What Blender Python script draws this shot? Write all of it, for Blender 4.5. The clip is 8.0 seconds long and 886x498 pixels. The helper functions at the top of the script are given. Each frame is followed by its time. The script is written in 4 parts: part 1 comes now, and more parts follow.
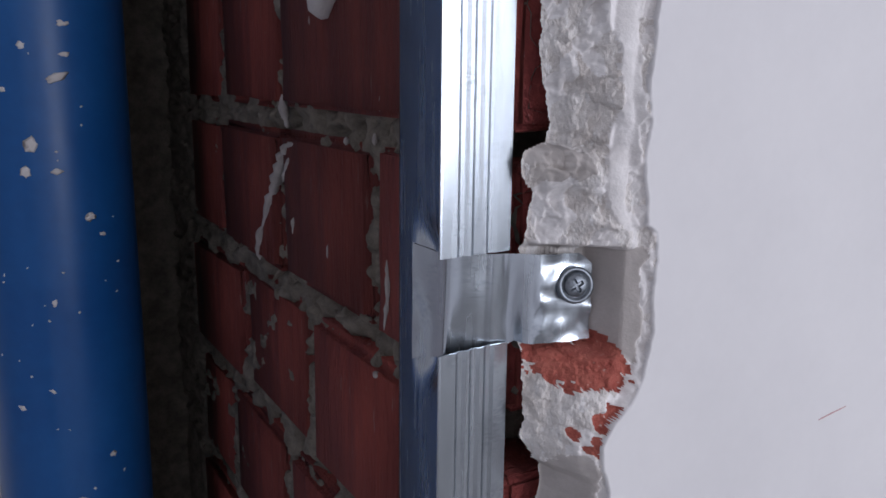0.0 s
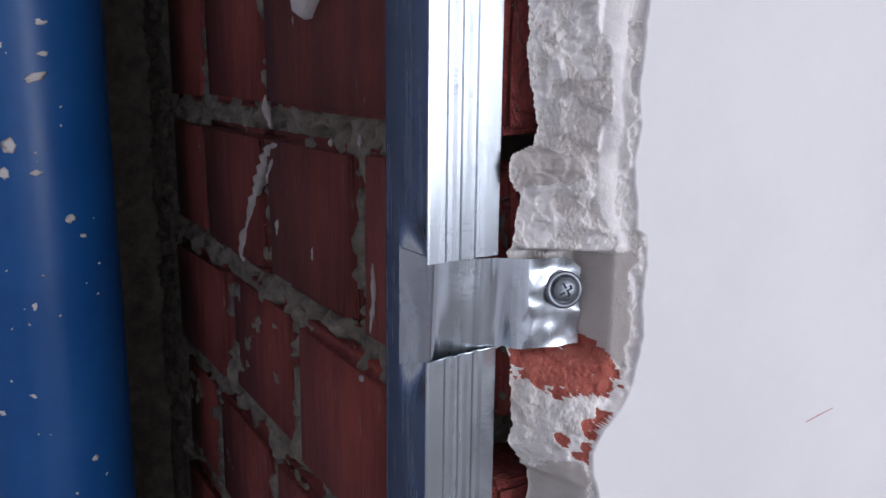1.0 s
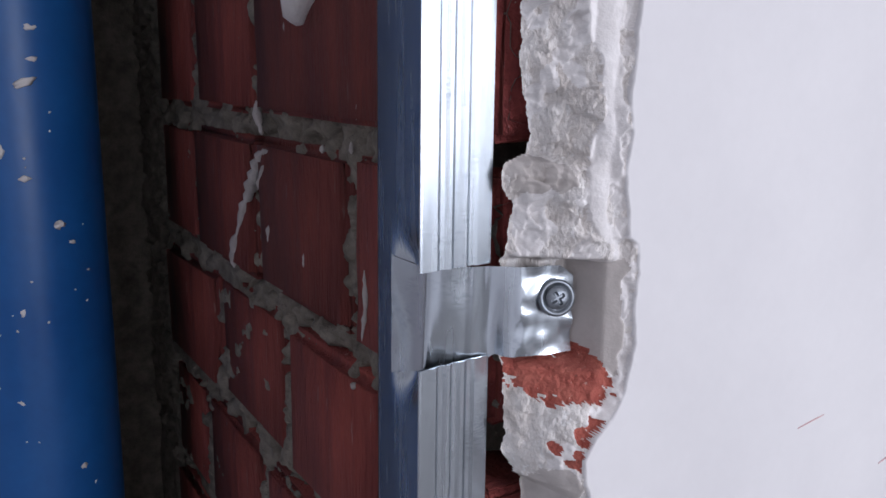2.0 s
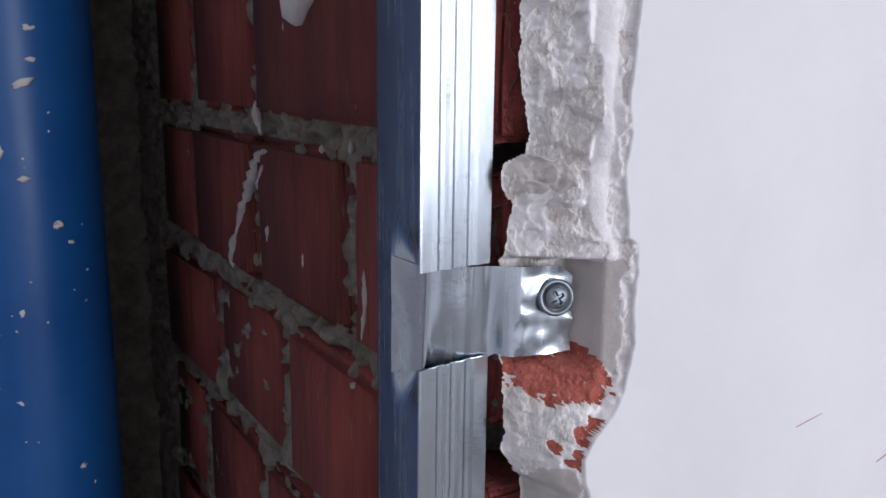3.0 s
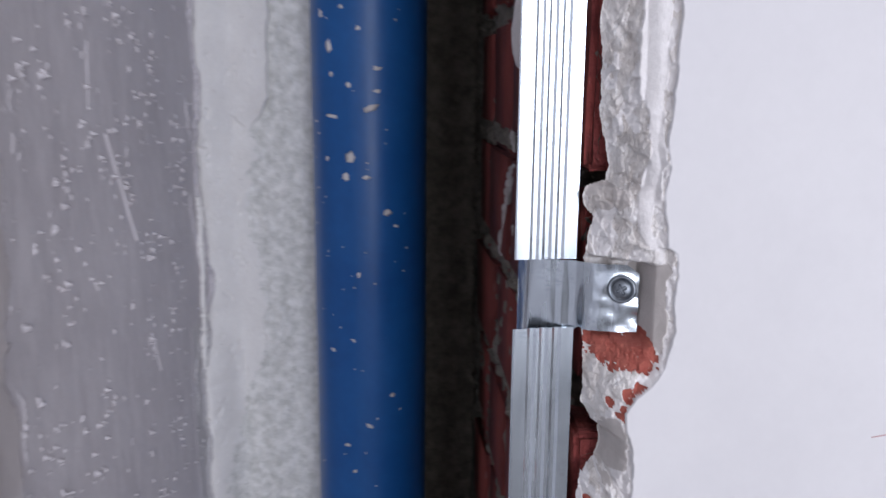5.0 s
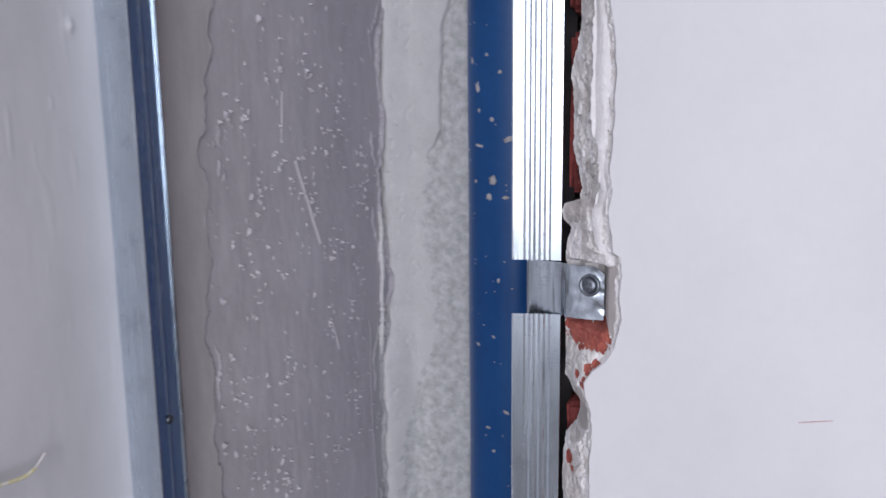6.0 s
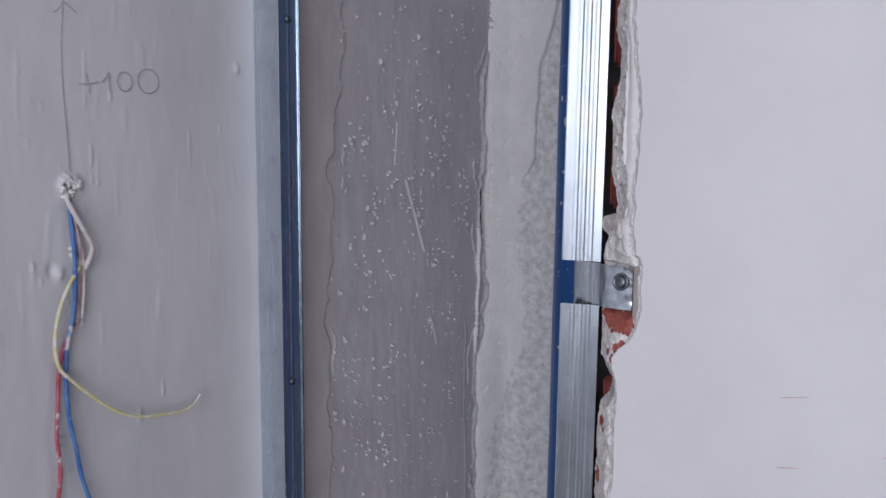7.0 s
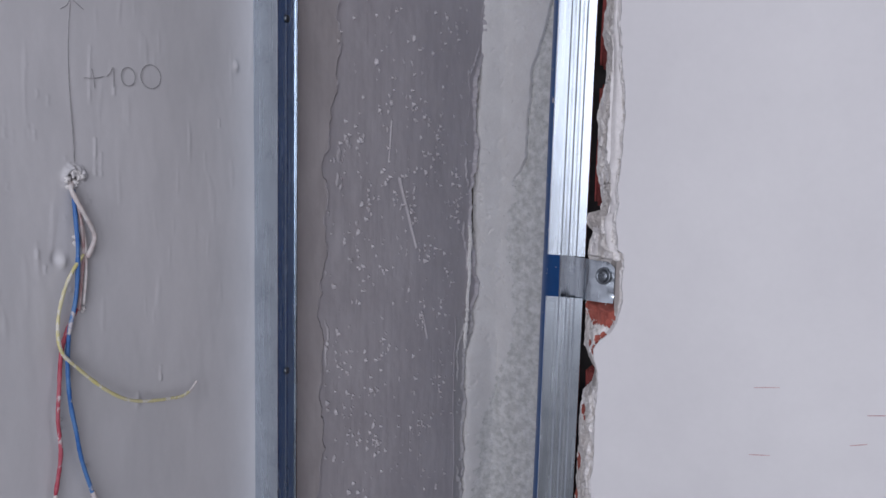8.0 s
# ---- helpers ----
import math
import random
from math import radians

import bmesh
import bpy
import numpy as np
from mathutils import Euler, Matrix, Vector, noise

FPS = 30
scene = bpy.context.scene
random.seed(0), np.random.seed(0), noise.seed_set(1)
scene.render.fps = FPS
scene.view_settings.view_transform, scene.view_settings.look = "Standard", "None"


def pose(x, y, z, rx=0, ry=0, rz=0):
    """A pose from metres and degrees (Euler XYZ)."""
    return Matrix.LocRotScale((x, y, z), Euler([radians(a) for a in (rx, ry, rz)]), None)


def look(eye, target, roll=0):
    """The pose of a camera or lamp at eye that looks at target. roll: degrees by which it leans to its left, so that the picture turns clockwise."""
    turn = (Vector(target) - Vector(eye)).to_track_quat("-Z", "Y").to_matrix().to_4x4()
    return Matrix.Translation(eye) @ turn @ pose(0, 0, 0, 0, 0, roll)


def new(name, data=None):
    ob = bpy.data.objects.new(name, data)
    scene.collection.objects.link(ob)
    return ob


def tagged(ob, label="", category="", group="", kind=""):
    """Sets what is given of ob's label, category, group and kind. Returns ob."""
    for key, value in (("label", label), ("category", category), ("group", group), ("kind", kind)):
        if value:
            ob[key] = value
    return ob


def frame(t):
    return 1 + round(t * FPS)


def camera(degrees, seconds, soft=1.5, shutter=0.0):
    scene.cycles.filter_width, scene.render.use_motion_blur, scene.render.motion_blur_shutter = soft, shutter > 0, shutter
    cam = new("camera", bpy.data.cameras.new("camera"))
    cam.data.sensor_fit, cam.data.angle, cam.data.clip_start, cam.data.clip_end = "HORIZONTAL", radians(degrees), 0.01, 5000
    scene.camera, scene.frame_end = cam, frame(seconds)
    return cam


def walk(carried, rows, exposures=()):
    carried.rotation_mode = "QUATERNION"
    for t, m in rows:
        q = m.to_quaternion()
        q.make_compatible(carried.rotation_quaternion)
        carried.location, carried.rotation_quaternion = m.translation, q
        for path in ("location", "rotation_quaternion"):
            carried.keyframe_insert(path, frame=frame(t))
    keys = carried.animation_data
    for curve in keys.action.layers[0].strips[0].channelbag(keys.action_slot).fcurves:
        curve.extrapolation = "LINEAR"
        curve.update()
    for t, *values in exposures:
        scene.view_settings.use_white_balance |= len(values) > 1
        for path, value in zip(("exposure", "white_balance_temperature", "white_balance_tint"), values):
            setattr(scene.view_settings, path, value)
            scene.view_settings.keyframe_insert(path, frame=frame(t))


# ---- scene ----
# Camera: seconds, eye (m), yaw to the left, pitch up, lean (degrees).
PATH = [
    (0, -0.11926, -0.21333, 1.25293, -29.409, -11.457, 0.650),
    (0.5, -0.11881, -0.20786, 1.25394, -30.365, -11.412, 0.758),
    (1, -0.11852, -0.20979, 1.25466, -30.550, -11.644, 0.654),
    (1.5, -0.11840, -0.20864, 1.25572, -31.078, -11.425, 0.730),
    (3, -0.11949, -0.20898, 1.25637, -31.378, -11.439, 0.691),
    (3.5, -0.11750, -0.21119, 1.25811, -31.432, -11.686, 0.283),
    (4, -0.12430, -0.22591, 1.25222, -27.965, -11.945, 2.333),
    (4.2, -0.11364, -0.24732, 1.26576, -23.173, -13.442, 2.382),
    (5.3, -0.01311, -0.37576, 1.27683, 3.300, -10.738, 0.290),
    (5.5, 0.01706, -0.39575, 1.28063, 7.285, -10.579, 0.038),
    (6, 0.08878, -0.44626, 1.28412, 16.101, -9.730, -0.685),
    (6.5, 0.13801, -0.49766, 1.28227, 21.997, -8.965, -0.623),
    (7, 0.16331, -0.55750, 1.28492, 24.625, -7.759, 0.662),
    (7.5, 0.17102, -0.57985, 1.28368, 24.074, -7.456, 1.518),
    (8, 0.17523, -0.57774, 1.28225, 24.181, -7.649, 1.527),
]
cam = camera(56.56, 8.0, soft=1.5, shutter=0.5)
walk(cam, [(t, Matrix.Translation((x, y, z)) @ pose(0, 0, 0, 0, 0, yaw) @ pose(0, 0, 0, 90 + pitch) @ pose(0, 0, 0, 0, 0, lean))
           for t, x, y, z, yaw, pitch, lean in PATH],
     exposures=[(0.0, -0.45, 6500, 10), (0.5, -0.3, 6500, 10), (1.0, -0.15, 6500, 10), (3.5, -0.1, 6500, 10), (4.2, -0.3, 6500, 10), (5.3, -0.05, 6500, 10), (6.0, -0.2, 6500, 10), (7.0, -0.52, 6500, 10), (8.0, -0.58, 6500, 10)])

# ---- light ----
ROOF = 2.7
SOUTH, EAST = -3.0, 4.2              # inner faces of the window wall and the far side wall
WIN = (-0.12, 2.7, 0.8, 2.4)        # x0, x1, z0, z1 of the window behind the camera

world = bpy.data.worlds.new("world")
scene.world = world
world.use_nodes = True
sky = world.node_tree.nodes.new("ShaderNodeTexSky")
sky.sky_type, sky.sun_disc = "NISHITA", False
sky.sun_elevation, sky.sun_rotation = radians(35), radians(60)
world.node_tree.links.new(sky.outputs["Color"], world.node_tree.nodes["Background"].inputs["Color"])
world.node_tree.nodes["Background"].inputs["Strength"].default_value = 0.1

lamp = bpy.data.lights.new("window_light", "AREA")
lamp.shape, lamp.size, lamp.size_y = "RECTANGLE", WIN[1] - WIN[0] - 0.1, WIN[3] - WIN[2] - 0.1
lamp.energy, lamp.color = 118, (0.865, 0.885, 1.0)
lamp_ob = new("window_light", lamp)
lamp_ob.matrix_basis = look(((WIN[0] + WIN[1]) / 2, SOUTH - 0.12, (WIN[2] + WIN[3]) / 2), ((WIN[0] + WIN[1]) / 2, 0, (WIN[2] + WIN[3]) / 2))


# ---- materials ----
def surf(name, a, b, scale=30.0, rough=0.85, metal=0.0, bump=0.3, grain=400.0, relief=0.001, spots=None, stretch=(1, 1, 1), by_object=0.0, edge=(0.35, 0.65), vary=0.12, rvar=0.06):
    """A surface of two tones that drift into each other, with fine grain and relief; spots: tone, size, share."""
    m = bpy.data.materials.new(name)
    m.use_nodes = True
    nt = m.node_tree
    bsdf = nt.nodes["Principled BSDF"]

    def node(kind, **put):
        n = nt.nodes.new(kind)
        for k, v in put.items():
            n.inputs[k].default_value = v
        return n
    tc = nt.nodes.new("ShaderNodeTexCoord")
    mp = nt.nodes.new("ShaderNodeMapping")
    mp.inputs["Scale"].default_value = stretch
    nt.links.new(tc.outputs["Object"], mp.inputs["Vector"])
    vec = mp.outputs["Vector"]

    def ramp(out, lo, hi):
        r = nt.nodes.new("ShaderNodeMapRange")
        r.inputs["From Min"].default_value, r.inputs["From Max"].default_value = lo, hi
        nt.links.new(out, r.inputs["Value"])
        return r.outputs["Result"]

    def noise_at(s, detail=5.0, roughness=0.6):
        n = node("ShaderNodeTexNoise", Scale=s, Detail=detail, Roughness=roughness)
        nt.links.new(vec, n.inputs["Vector"])
        return n.outputs["Fac"]

    def blend(fac, x, y):
        mx = nt.nodes.new("ShaderNodeMix")
        mx.data_type = "RGBA"
        nt.links.new(fac, mx.inputs["Factor"])
        for sock, val in ((mx.inputs["A"], x), (mx.inputs["B"], y)):
            if isinstance(val, tuple):
                sock.default_value = (*val, 1)
            else:
                nt.links.new(val, sock)
        return mx.outputs["Result"]
    big = ramp(noise_at(scale), *edge)
    col = blend(big, a, b)
    fine = noise_at(grain, 3.0)
    if spots:
        tone, size, share = spots
        col = blend(ramp(noise_at(size, 4.0, 0.7), 0.62 - share, 0.68 - share), col, tone)
    hsv = nt.nodes.new("ShaderNodeHueSaturation")
    nt.links.new(col, hsv.inputs["Color"])
    val = ramp(fine, 0.0, 1.0)
    sc = nt.nodes.new("ShaderNodeMapRange")
    sc.inputs["To Min"].default_value, sc.inputs["To Max"].default_value = 1 - vary, 1 + vary
    nt.links.new(val, sc.inputs["Value"])
    out = sc.outputs["Result"]
    if by_object:
        info = nt.nodes.new("ShaderNodeObjectInfo")
        r2 = nt.nodes.new("ShaderNodeMapRange")
        r2.inputs["To Min"].default_value, r2.inputs["To Max"].default_value = 1 - by_object, 1 + by_object
        nt.links.new(info.outputs["Random"], r2.inputs["Value"])
        mul = nt.nodes.new("ShaderNodeMath")
        mul.operation = "MULTIPLY"
        nt.links.new(out, mul.inputs[0])
        nt.links.new(r2.outputs["Result"], mul.inputs[1])
        out = mul.outputs["Value"]
    nt.links.new(out, hsv.inputs["Value"])
    nt.links.new(hsv.outputs["Color"], bsdf.inputs["Base Color"])
    rr = nt.nodes.new("ShaderNodeMapRange")
    rr.inputs["To Min"].default_value, rr.inputs["To Max"].default_value = max(0.05, rough - rvar), min(1, rough + rvar)
    nt.links.new(big, rr.inputs["Value"])
    nt.links.new(rr.outputs["Result"], bsdf.inputs["Roughness"])
    bsdf.inputs["Metallic"].default_value = metal
    if bump:
        mixh = nt.nodes.new("ShaderNodeMath")
        mixh.operation = "MULTIPLY_ADD"
        nt.links.new(noise_at(grain * 0.22, 4.0), mixh.inputs[0])
        mixh.inputs[1].default_value = 1.5
        nt.links.new(fine, mixh.inputs[2])
        bp = node("ShaderNodeBump", Strength=bump, Distance=relief)
        nt.links.new(mixh.outputs["Value"], bp.inputs["Height"])
        nt.links.new(bp.outputs["Normal"], bsdf.inputs["Normal"])
    return m


M_white = surf("white_skim", (0.575, 0.56, 0.57), (0.65, 0.635, 0.64), 5, 0.62, bump=0.05, grain=220, relief=0.0005, vary=0.02)
M_paint = surf("grey_white_plaster", (0.52, 0.51, 0.525), (0.59, 0.575, 0.59), 7, 0.6, bump=0.08, vary=0.025, grain=300, relief=0.0006, stretch=(1, 1, 0.6))
M_room = surf("bare_plaster", (0.58, 0.57, 0.57), (0.66, 0.65, 0.64), 5, 0.85, bump=0.2, grain=200)
M_niche = surf("grey_splashed_plaster", (0.50, 0.47, 0.49), (0.58, 0.55, 0.57), 11, 0.6, bump=0.14, grain=420, relief=0.0006, vary=0.05, spots=((0.62, 0.61, 0.62), 160, -0.07))
M_niche_smooth = surf("brownish_smooth_plaster", (0.49, 0.45, 0.45), (0.56, 0.52, 0.52), 12, 0.7, bump=0.08, grain=300, vary=0.03)
M_band = surf("trowelled_grey_plaster", (0.50, 0.485, 0.495), (0.56, 0.54, 0.55), 14, 0.7, bump=0.1, grain=300, vary=0.03)
M_corner = surf("pale_corner_plaster", (0.79, 0.77, 0.755), (0.85, 0.835, 0.82), 40, 0.85, bump=0.3, grain=500, vary=0.07, spots=((0.42, 0.39, 0.37), 170, -0.06), stretch=(1, 1, 0.7))
M_conc = surf("mottled_concrete", (0.61, 0.61, 0.585), (0.88, 0.87, 0.855), 95, 0.9, bump=0.6, grain=700, edge=(0.36, 0.64), spots=((0.40, 0.395, 0.38), 330, -0.02))
M_floor = surf("screed", (0.13, 0.125, 0.12), (0.19, 0.18, 0.175), 6, 0.9, bump=0.3, grain=150)
M_brick = surf("red_brick", (0.15, 0.028, 0.026), (0.27, 0.058, 0.045), 38, 0.8, bump=0.8, grain=420, relief=0.0024, spots=((0.25, 0.13, 0.115), 170, -0.03), stretch=(1, 1, 0.16), by_object=0.32)
M_raw = surf("broken_brick", (0.29, 0.062, 0.045), (0.40, 0.115, 0.085), 150, 0.9, bump=0.7, grain=800, relief=0.0012, spots=((0.55, 0.38, 0.33), 420, -0.03))
M_chip = surf("chipped_brick_face", (0.20, 0.035, 0.034), (0.32, 0.065, 0.055), 90, 0.85, bump=0.8, grain=600, relief=0.0012, spots=((0.45, 0.36, 0.34), 260, -0.05))
M_mortar = surf("old_mortar", (0.13, 0.115, 0.095), (0.25, 0.225, 0.19), 90, 0.95, bump=0.8, grain=500, relief=0.0015)
M_coat = surf("broken_render", (0.55, 0.505, 0.475), (0.74, 0.71, 0.69), 110, 0.92, bump=0.9, grain=900, relief=0.0010, spots=((0.76, 0.74, 0.73), 190, 0.03), stretch=(1, 1, 0.6))
M_set = surf("smooth_grey_render", (0.43, 0.395, 0.375), (0.51, 0.47, 0.45), 60, 0.85, bump=0.35, grain=700, relief=0.0006, vary=0.05, spots=((0.30, 0.22, 0.19), 330, -0.10))
M_smear = surf("white_plaster_smear", (0.66, 0.63, 0.62), (0.74, 0.715, 0.71), 80, 0.8, bump=0.4, grain=500)
M_drip = surf("grimy_plaster_drip", (0.34, 0.31, 0.30), (0.50, 0.475, 0.465), 90, 0.8, bump=0.5, grain=500)
M_blue = surf("blue_enamel", (0.008, 0.088, 0.30), (0.011, 0.11, 0.35), 12, 0.36, bump=0.12, grain=120, relief=0.0005)
M_zinc = surf("galvanised_steel", (0.58, 0.64, 0.70), (0.63, 0.69, 0.75), 160, 0.26, 1.0, bump=0.03, grain=700, relief=0.0003, stretch=(1, 1, 0.08), vary=0.03, rvar=0.025)
nt = M_zinc.node_tree                # fine cross hatching worn into the zinc
hatch_map, hatch, hatch_where, fade = (nt.nodes.new(k) for k in ("ShaderNodeMapping", "ShaderNodeTexNoise", "ShaderNodeTexNoise", "ShaderNodeMath"))
tone, rub = nt.nodes.new("ShaderNodeMapRange"), nt.nodes.new("ShaderNodeMix")
coords = next(n for n in nt.nodes if n.type == "TEX_COORD")
hatch_map.inputs["Scale"].default_value = (420, 420, 1400)
hatch.inputs["Scale"].default_value, hatch_where.inputs["Scale"].default_value = 1.0, 55.0
fade.operation = "MULTIPLY"
tone.inputs["From Min"].default_value, tone.inputs["From Max"].default_value = 0.28, 0.40
rub.data_type, rub.inputs["B"].default_value = "RGBA", (0.47, 0.525, 0.58, 1)
plain = nt.nodes["Principled BSDF"].inputs["Base Color"].links[0].from_socket
for a, b in ((coords.outputs["Object"], hatch_map.inputs["Vector"]), (hatch_map.outputs["Vector"], hatch.inputs["Vector"]), (coords.outputs["Object"], hatch_where.inputs["Vector"]), (hatch.outputs["Fac"], fade.inputs[0]),
             (hatch_where.outputs["Fac"], fade.inputs[1]), (fade.outputs["Value"], tone.inputs["Value"]), (tone.outputs["Result"], rub.inputs["Factor"]), (plain, rub.inputs["A"]),
             (rub.outputs["Result"], nt.nodes["Principled BSDF"].inputs["Base Color"])):
    nt.links.new(a, b)
M_steel = surf("screw_steel", (0.17, 0.19, 0.215), (0.25, 0.27, 0.295), 300, 0.46, 1.0, bump=0.2, grain=1500, relief=0.0003)
# near-black steel: the shade inside the profile is put into the colour
M_shaded_steel = surf("shaded_steel", (0.055, 0.05, 0.052), (0.09, 0.08, 0.08), 120, 0.75, 0.3, bump=0.3, grain=600)
M_pencil = surf("pencil_line", (0.24, 0.23, 0.24), (0.38, 0.37, 0.38), 300, 0.7, bump=0)
M_redline = surf("red_pencil", (0.45, 0.24, 0.25), (0.60, 0.46, 0.46), 300, 0.7, bump=0)
WIRE_SPOTS = ((0.56, 0.52, 0.53), 55, 0.06)
M_wblue = surf("blue_wire", (0.02, 0.11, 0.36), (0.10, 0.22, 0.44), 60, 0.55, bump=0.2, spots=WIRE_SPOTS)
M_wred = surf("red_wire", (0.36, 0.025, 0.055), (0.44, 0.13, 0.16), 60, 0.55, bump=0.2, spots=WIRE_SPOTS)
M_wyel = surf("yellow_wire", (0.58, 0.52, 0.22), (0.62, 0.59, 0.46), 60, 0.5, bump=0.2, spots=((0.66, 0.63, 0.58), 120, 0.10))
M_wwhite = surf("white_wire", (0.62, 0.59, 0.58), (0.50, 0.42, 0.41), 120, 0.55, bump=0.3)
M_wpink = surf("brown_wire", (0.36, 0.20, 0.20), (0.58, 0.50, 0.49), 130, 0.55, bump=0.3)
M_frame = surf("white_frame", (0.78, 0.78, 0.78), (0.8, 0.8, 0.8), 5, 0.4, bump=0)


# ---- building blocks ----
def finish(name, me, mats, parent=None, smooth=False):
    for m in mats if isinstance(mats, (list, tuple)) else (mats,):
        me.materials.append(m)
    if smooth:
        me.polygons.foreach_set("use_smooth", [True] * len(me.polygons))
    ob = new(name, me)
    ob.parent = parent
    return ob


def mesh_ob(name, bm, mat, parent=None, smooth=False):
    me = bpy.data.meshes.new(name)
    bm.to_mesh(me)
    bm.free()
    return finish(name, me, mat, parent, smooth)


def part(name, bm, mat, parent, label="", smooth=False):
    return tagged(mesh_ob(name, bm, mat, parent, smooth), label)


def thing(name, label, category, at=(0, 0, 0), group=""):
    ob = new(name)
    ob.location = at
    return tagged(ob, label, category, group)


def box(bm, x0, x1, y0, y1, z0, z1):
    v = [bm.verts.new((x, y, z)) for x in (x0, x1) for y in (y0, y1) for z in (z0, z1)]
    for f in ((0, 1, 3, 2), (4, 6, 7, 5), (0, 4, 5, 1), (2, 3, 7, 6), (0, 2, 6, 4), (1, 5, 7, 3)):
        bm.faces.new([v[i] for i in f])
    return bm


def prism(pts, z0, z1):
    bm = bmesh.new()
    a = [bm.verts.new((x, y, z0)) for x, y in pts]
    b = [bm.verts.new((x, y, z1)) for x, y in pts]
    n = len(pts)
    for i in range(n):
        bm.faces.new((a[i], a[(i + 1) % n], b[(i + 1) % n], b[i]))
    bm.faces.new(a[::-1])
    bm.faces.new(b)
    bmesh.ops.recalc_face_normals(bm, faces=bm.faces)
    return bm


def sheet(pts, zlo, zhi, thick=0.0007, rows=1, warp=None, levels=None):
    """Bent sheet metal: a plan line of (x, y), from zlo to zhi (numbers, or functions of the share along the line)."""
    levels = levels or [j / rows for j in range(rows + 1)]
    rows = len(levels) - 1
    pts = [Vector(p) for p in pts]
    n = len(pts)
    run = [0.0]
    for i in range(1, n):
        run.append(run[-1] + (pts[i] - pts[i - 1]).length)
    normal = []
    for i in range(n):
        d = pts[min(i + 1, n - 1)] - pts[max(i - 1, 0)]
        normal.append(Vector((-d.y, d.x)).normalized())
    bm = bmesh.new()
    grid = []
    for side in (0, 1):
        lay = []
        for i in range(n):
            s = run[i] / run[-1]
            lo = zlo(s) if callable(zlo) else zlo
            hi = zhi(s) if callable(zhi) else zhi
            col = []
            for j in range(rows + 1):
                z = lo + (hi - lo) * levels[j]
                p = pts[i] + normal[i] * (thick * side)
                if warp:
                    p = p + normal[i] * warp(s, levels[j])
                col.append(bm.verts.new((p.x, p.y, z)))
            lay.append(col)
        grid.append(lay)
    a, b = grid
    for i in range(n - 1):
        for j in range(rows):
            bm.faces.new((a[i][j], a[i + 1][j], a[i + 1][j + 1], a[i][j + 1]))
            bm.faces.new((b[i][j], b[i][j + 1], b[i + 1][j + 1], b[i + 1][j]))
        bm.faces.new((a[i][0], b[i][0], b[i + 1][0], a[i + 1][0]))
        bm.faces.new((a[i][rows], a[i + 1][rows], b[i + 1][rows], b[i][rows]))
    for i in (0, n - 1):
        for j in range(rows):
            bm.faces.new((a[i][j], a[i][j + 1], b[i][j + 1], b[i][j]))
    bmesh.ops.recalc_face_normals(bm, faces=bm.faces)
    for e in bm.edges:
        e.smooth = len(e.link_faces) != 2 or e.calc_face_angle(0) < 0.9
    return bm


def ribbed(p, q, ribs, height, curl=0.0):
    """A plan line from p to q with small pressed ribs at the given shares of its length."""
    p, q = Vector(p), Vector(q)
    d = q - p
    n = Vector((-d.y, d.x)).normalized()
    ln = d.length
    out = [p]
    for r in ribs:
        for off, h in ((-0.0021, 0), (-0.0008, height), (0.0008, height), (0.0021, 0)):
            out.append(p + d * (r + off / ln) + n * h)
    out.append(q)
    if curl:
        out.append(q + n * curl + d.normalized() * 0.0004)
    return out


def smooth_line(pts, per=8):
    pts = [Vector(p) for p in pts]
    ext = [2 * pts[0] - pts[1]] + pts + [2 * pts[-1] - pts[-2]]
    out = []
    for i in range(1, len(ext) - 2):
        a, b, c, d = ext[i - 1:i + 3]
        for k in range(per):
            t = k / per
            out.append(0.5 * (2 * b + (c - a) * t + (2 * a - 5 * b + 4 * c - d) * t * t + (3 * b - a - 3 * c + d) * t ** 3))
    return out + [pts[-1]]


def tube(pts, radius, sides=8, per=8, lumps=0.0, taper=False):
    line = smooth_line(pts, per)
    bm = bmesh.new()
    rings = []
    up = Vector((0.9, -0.3, 0.2)).normalized()
    for i, p in enumerate(line):
        d = (line[min(i + 1, len(line) - 1)] - line[max(i - 1, 0)]).normalized()
        u = up - d * up.dot(d)
        u.normalize()
        v = d.cross(u)
        r = radius * (1 + lumps * noise.noise(p * 260))
        if taper:
            r *= min(1.0, 0.22 + 3.2 * min(i, len(line) - 1 - i) / len(line))
        elif i in (0, len(line) - 1):
            r *= 0.75
        rings.append([bm.verts.new(p + (u * math.cos(a) + v * math.sin(a)) * r) for a in (2 * math.pi * k / sides for k in range(sides))])
    for a, b in zip(rings, rings[1:]):
        for k in range(sides):
            bm.faces.new((a[k], a[(k + 1) % sides], b[(k + 1) % sides], b[k]))
    bm.faces.new(rings[0][::-1])
    bm.faces.new(rings[-1])
    return bm


def lathe(bm, profile, segments, frame_m):
    """Turn a profile of (radius, height) about the local z of frame_m."""
    rings = []
    for r, h in profile:
        rings.append([bm.verts.new(frame_m @ Vector((r * math.cos(a), r * math.sin(a), h))) for a in (2 * math.pi * k / segments for k in range(segments))])
    for a, b in zip(rings, rings[1:]):
        for k in range(segments):
            bm.faces.new((a[k], a[(k + 1) % segments], b[(k + 1) % segments], b[k]))
    bm.faces.new(rings[0][::-1])
    bm.faces.new(rings[-1])
    bmesh.ops.recalc_face_normals(bm, faces=bm.faces)
    return bm


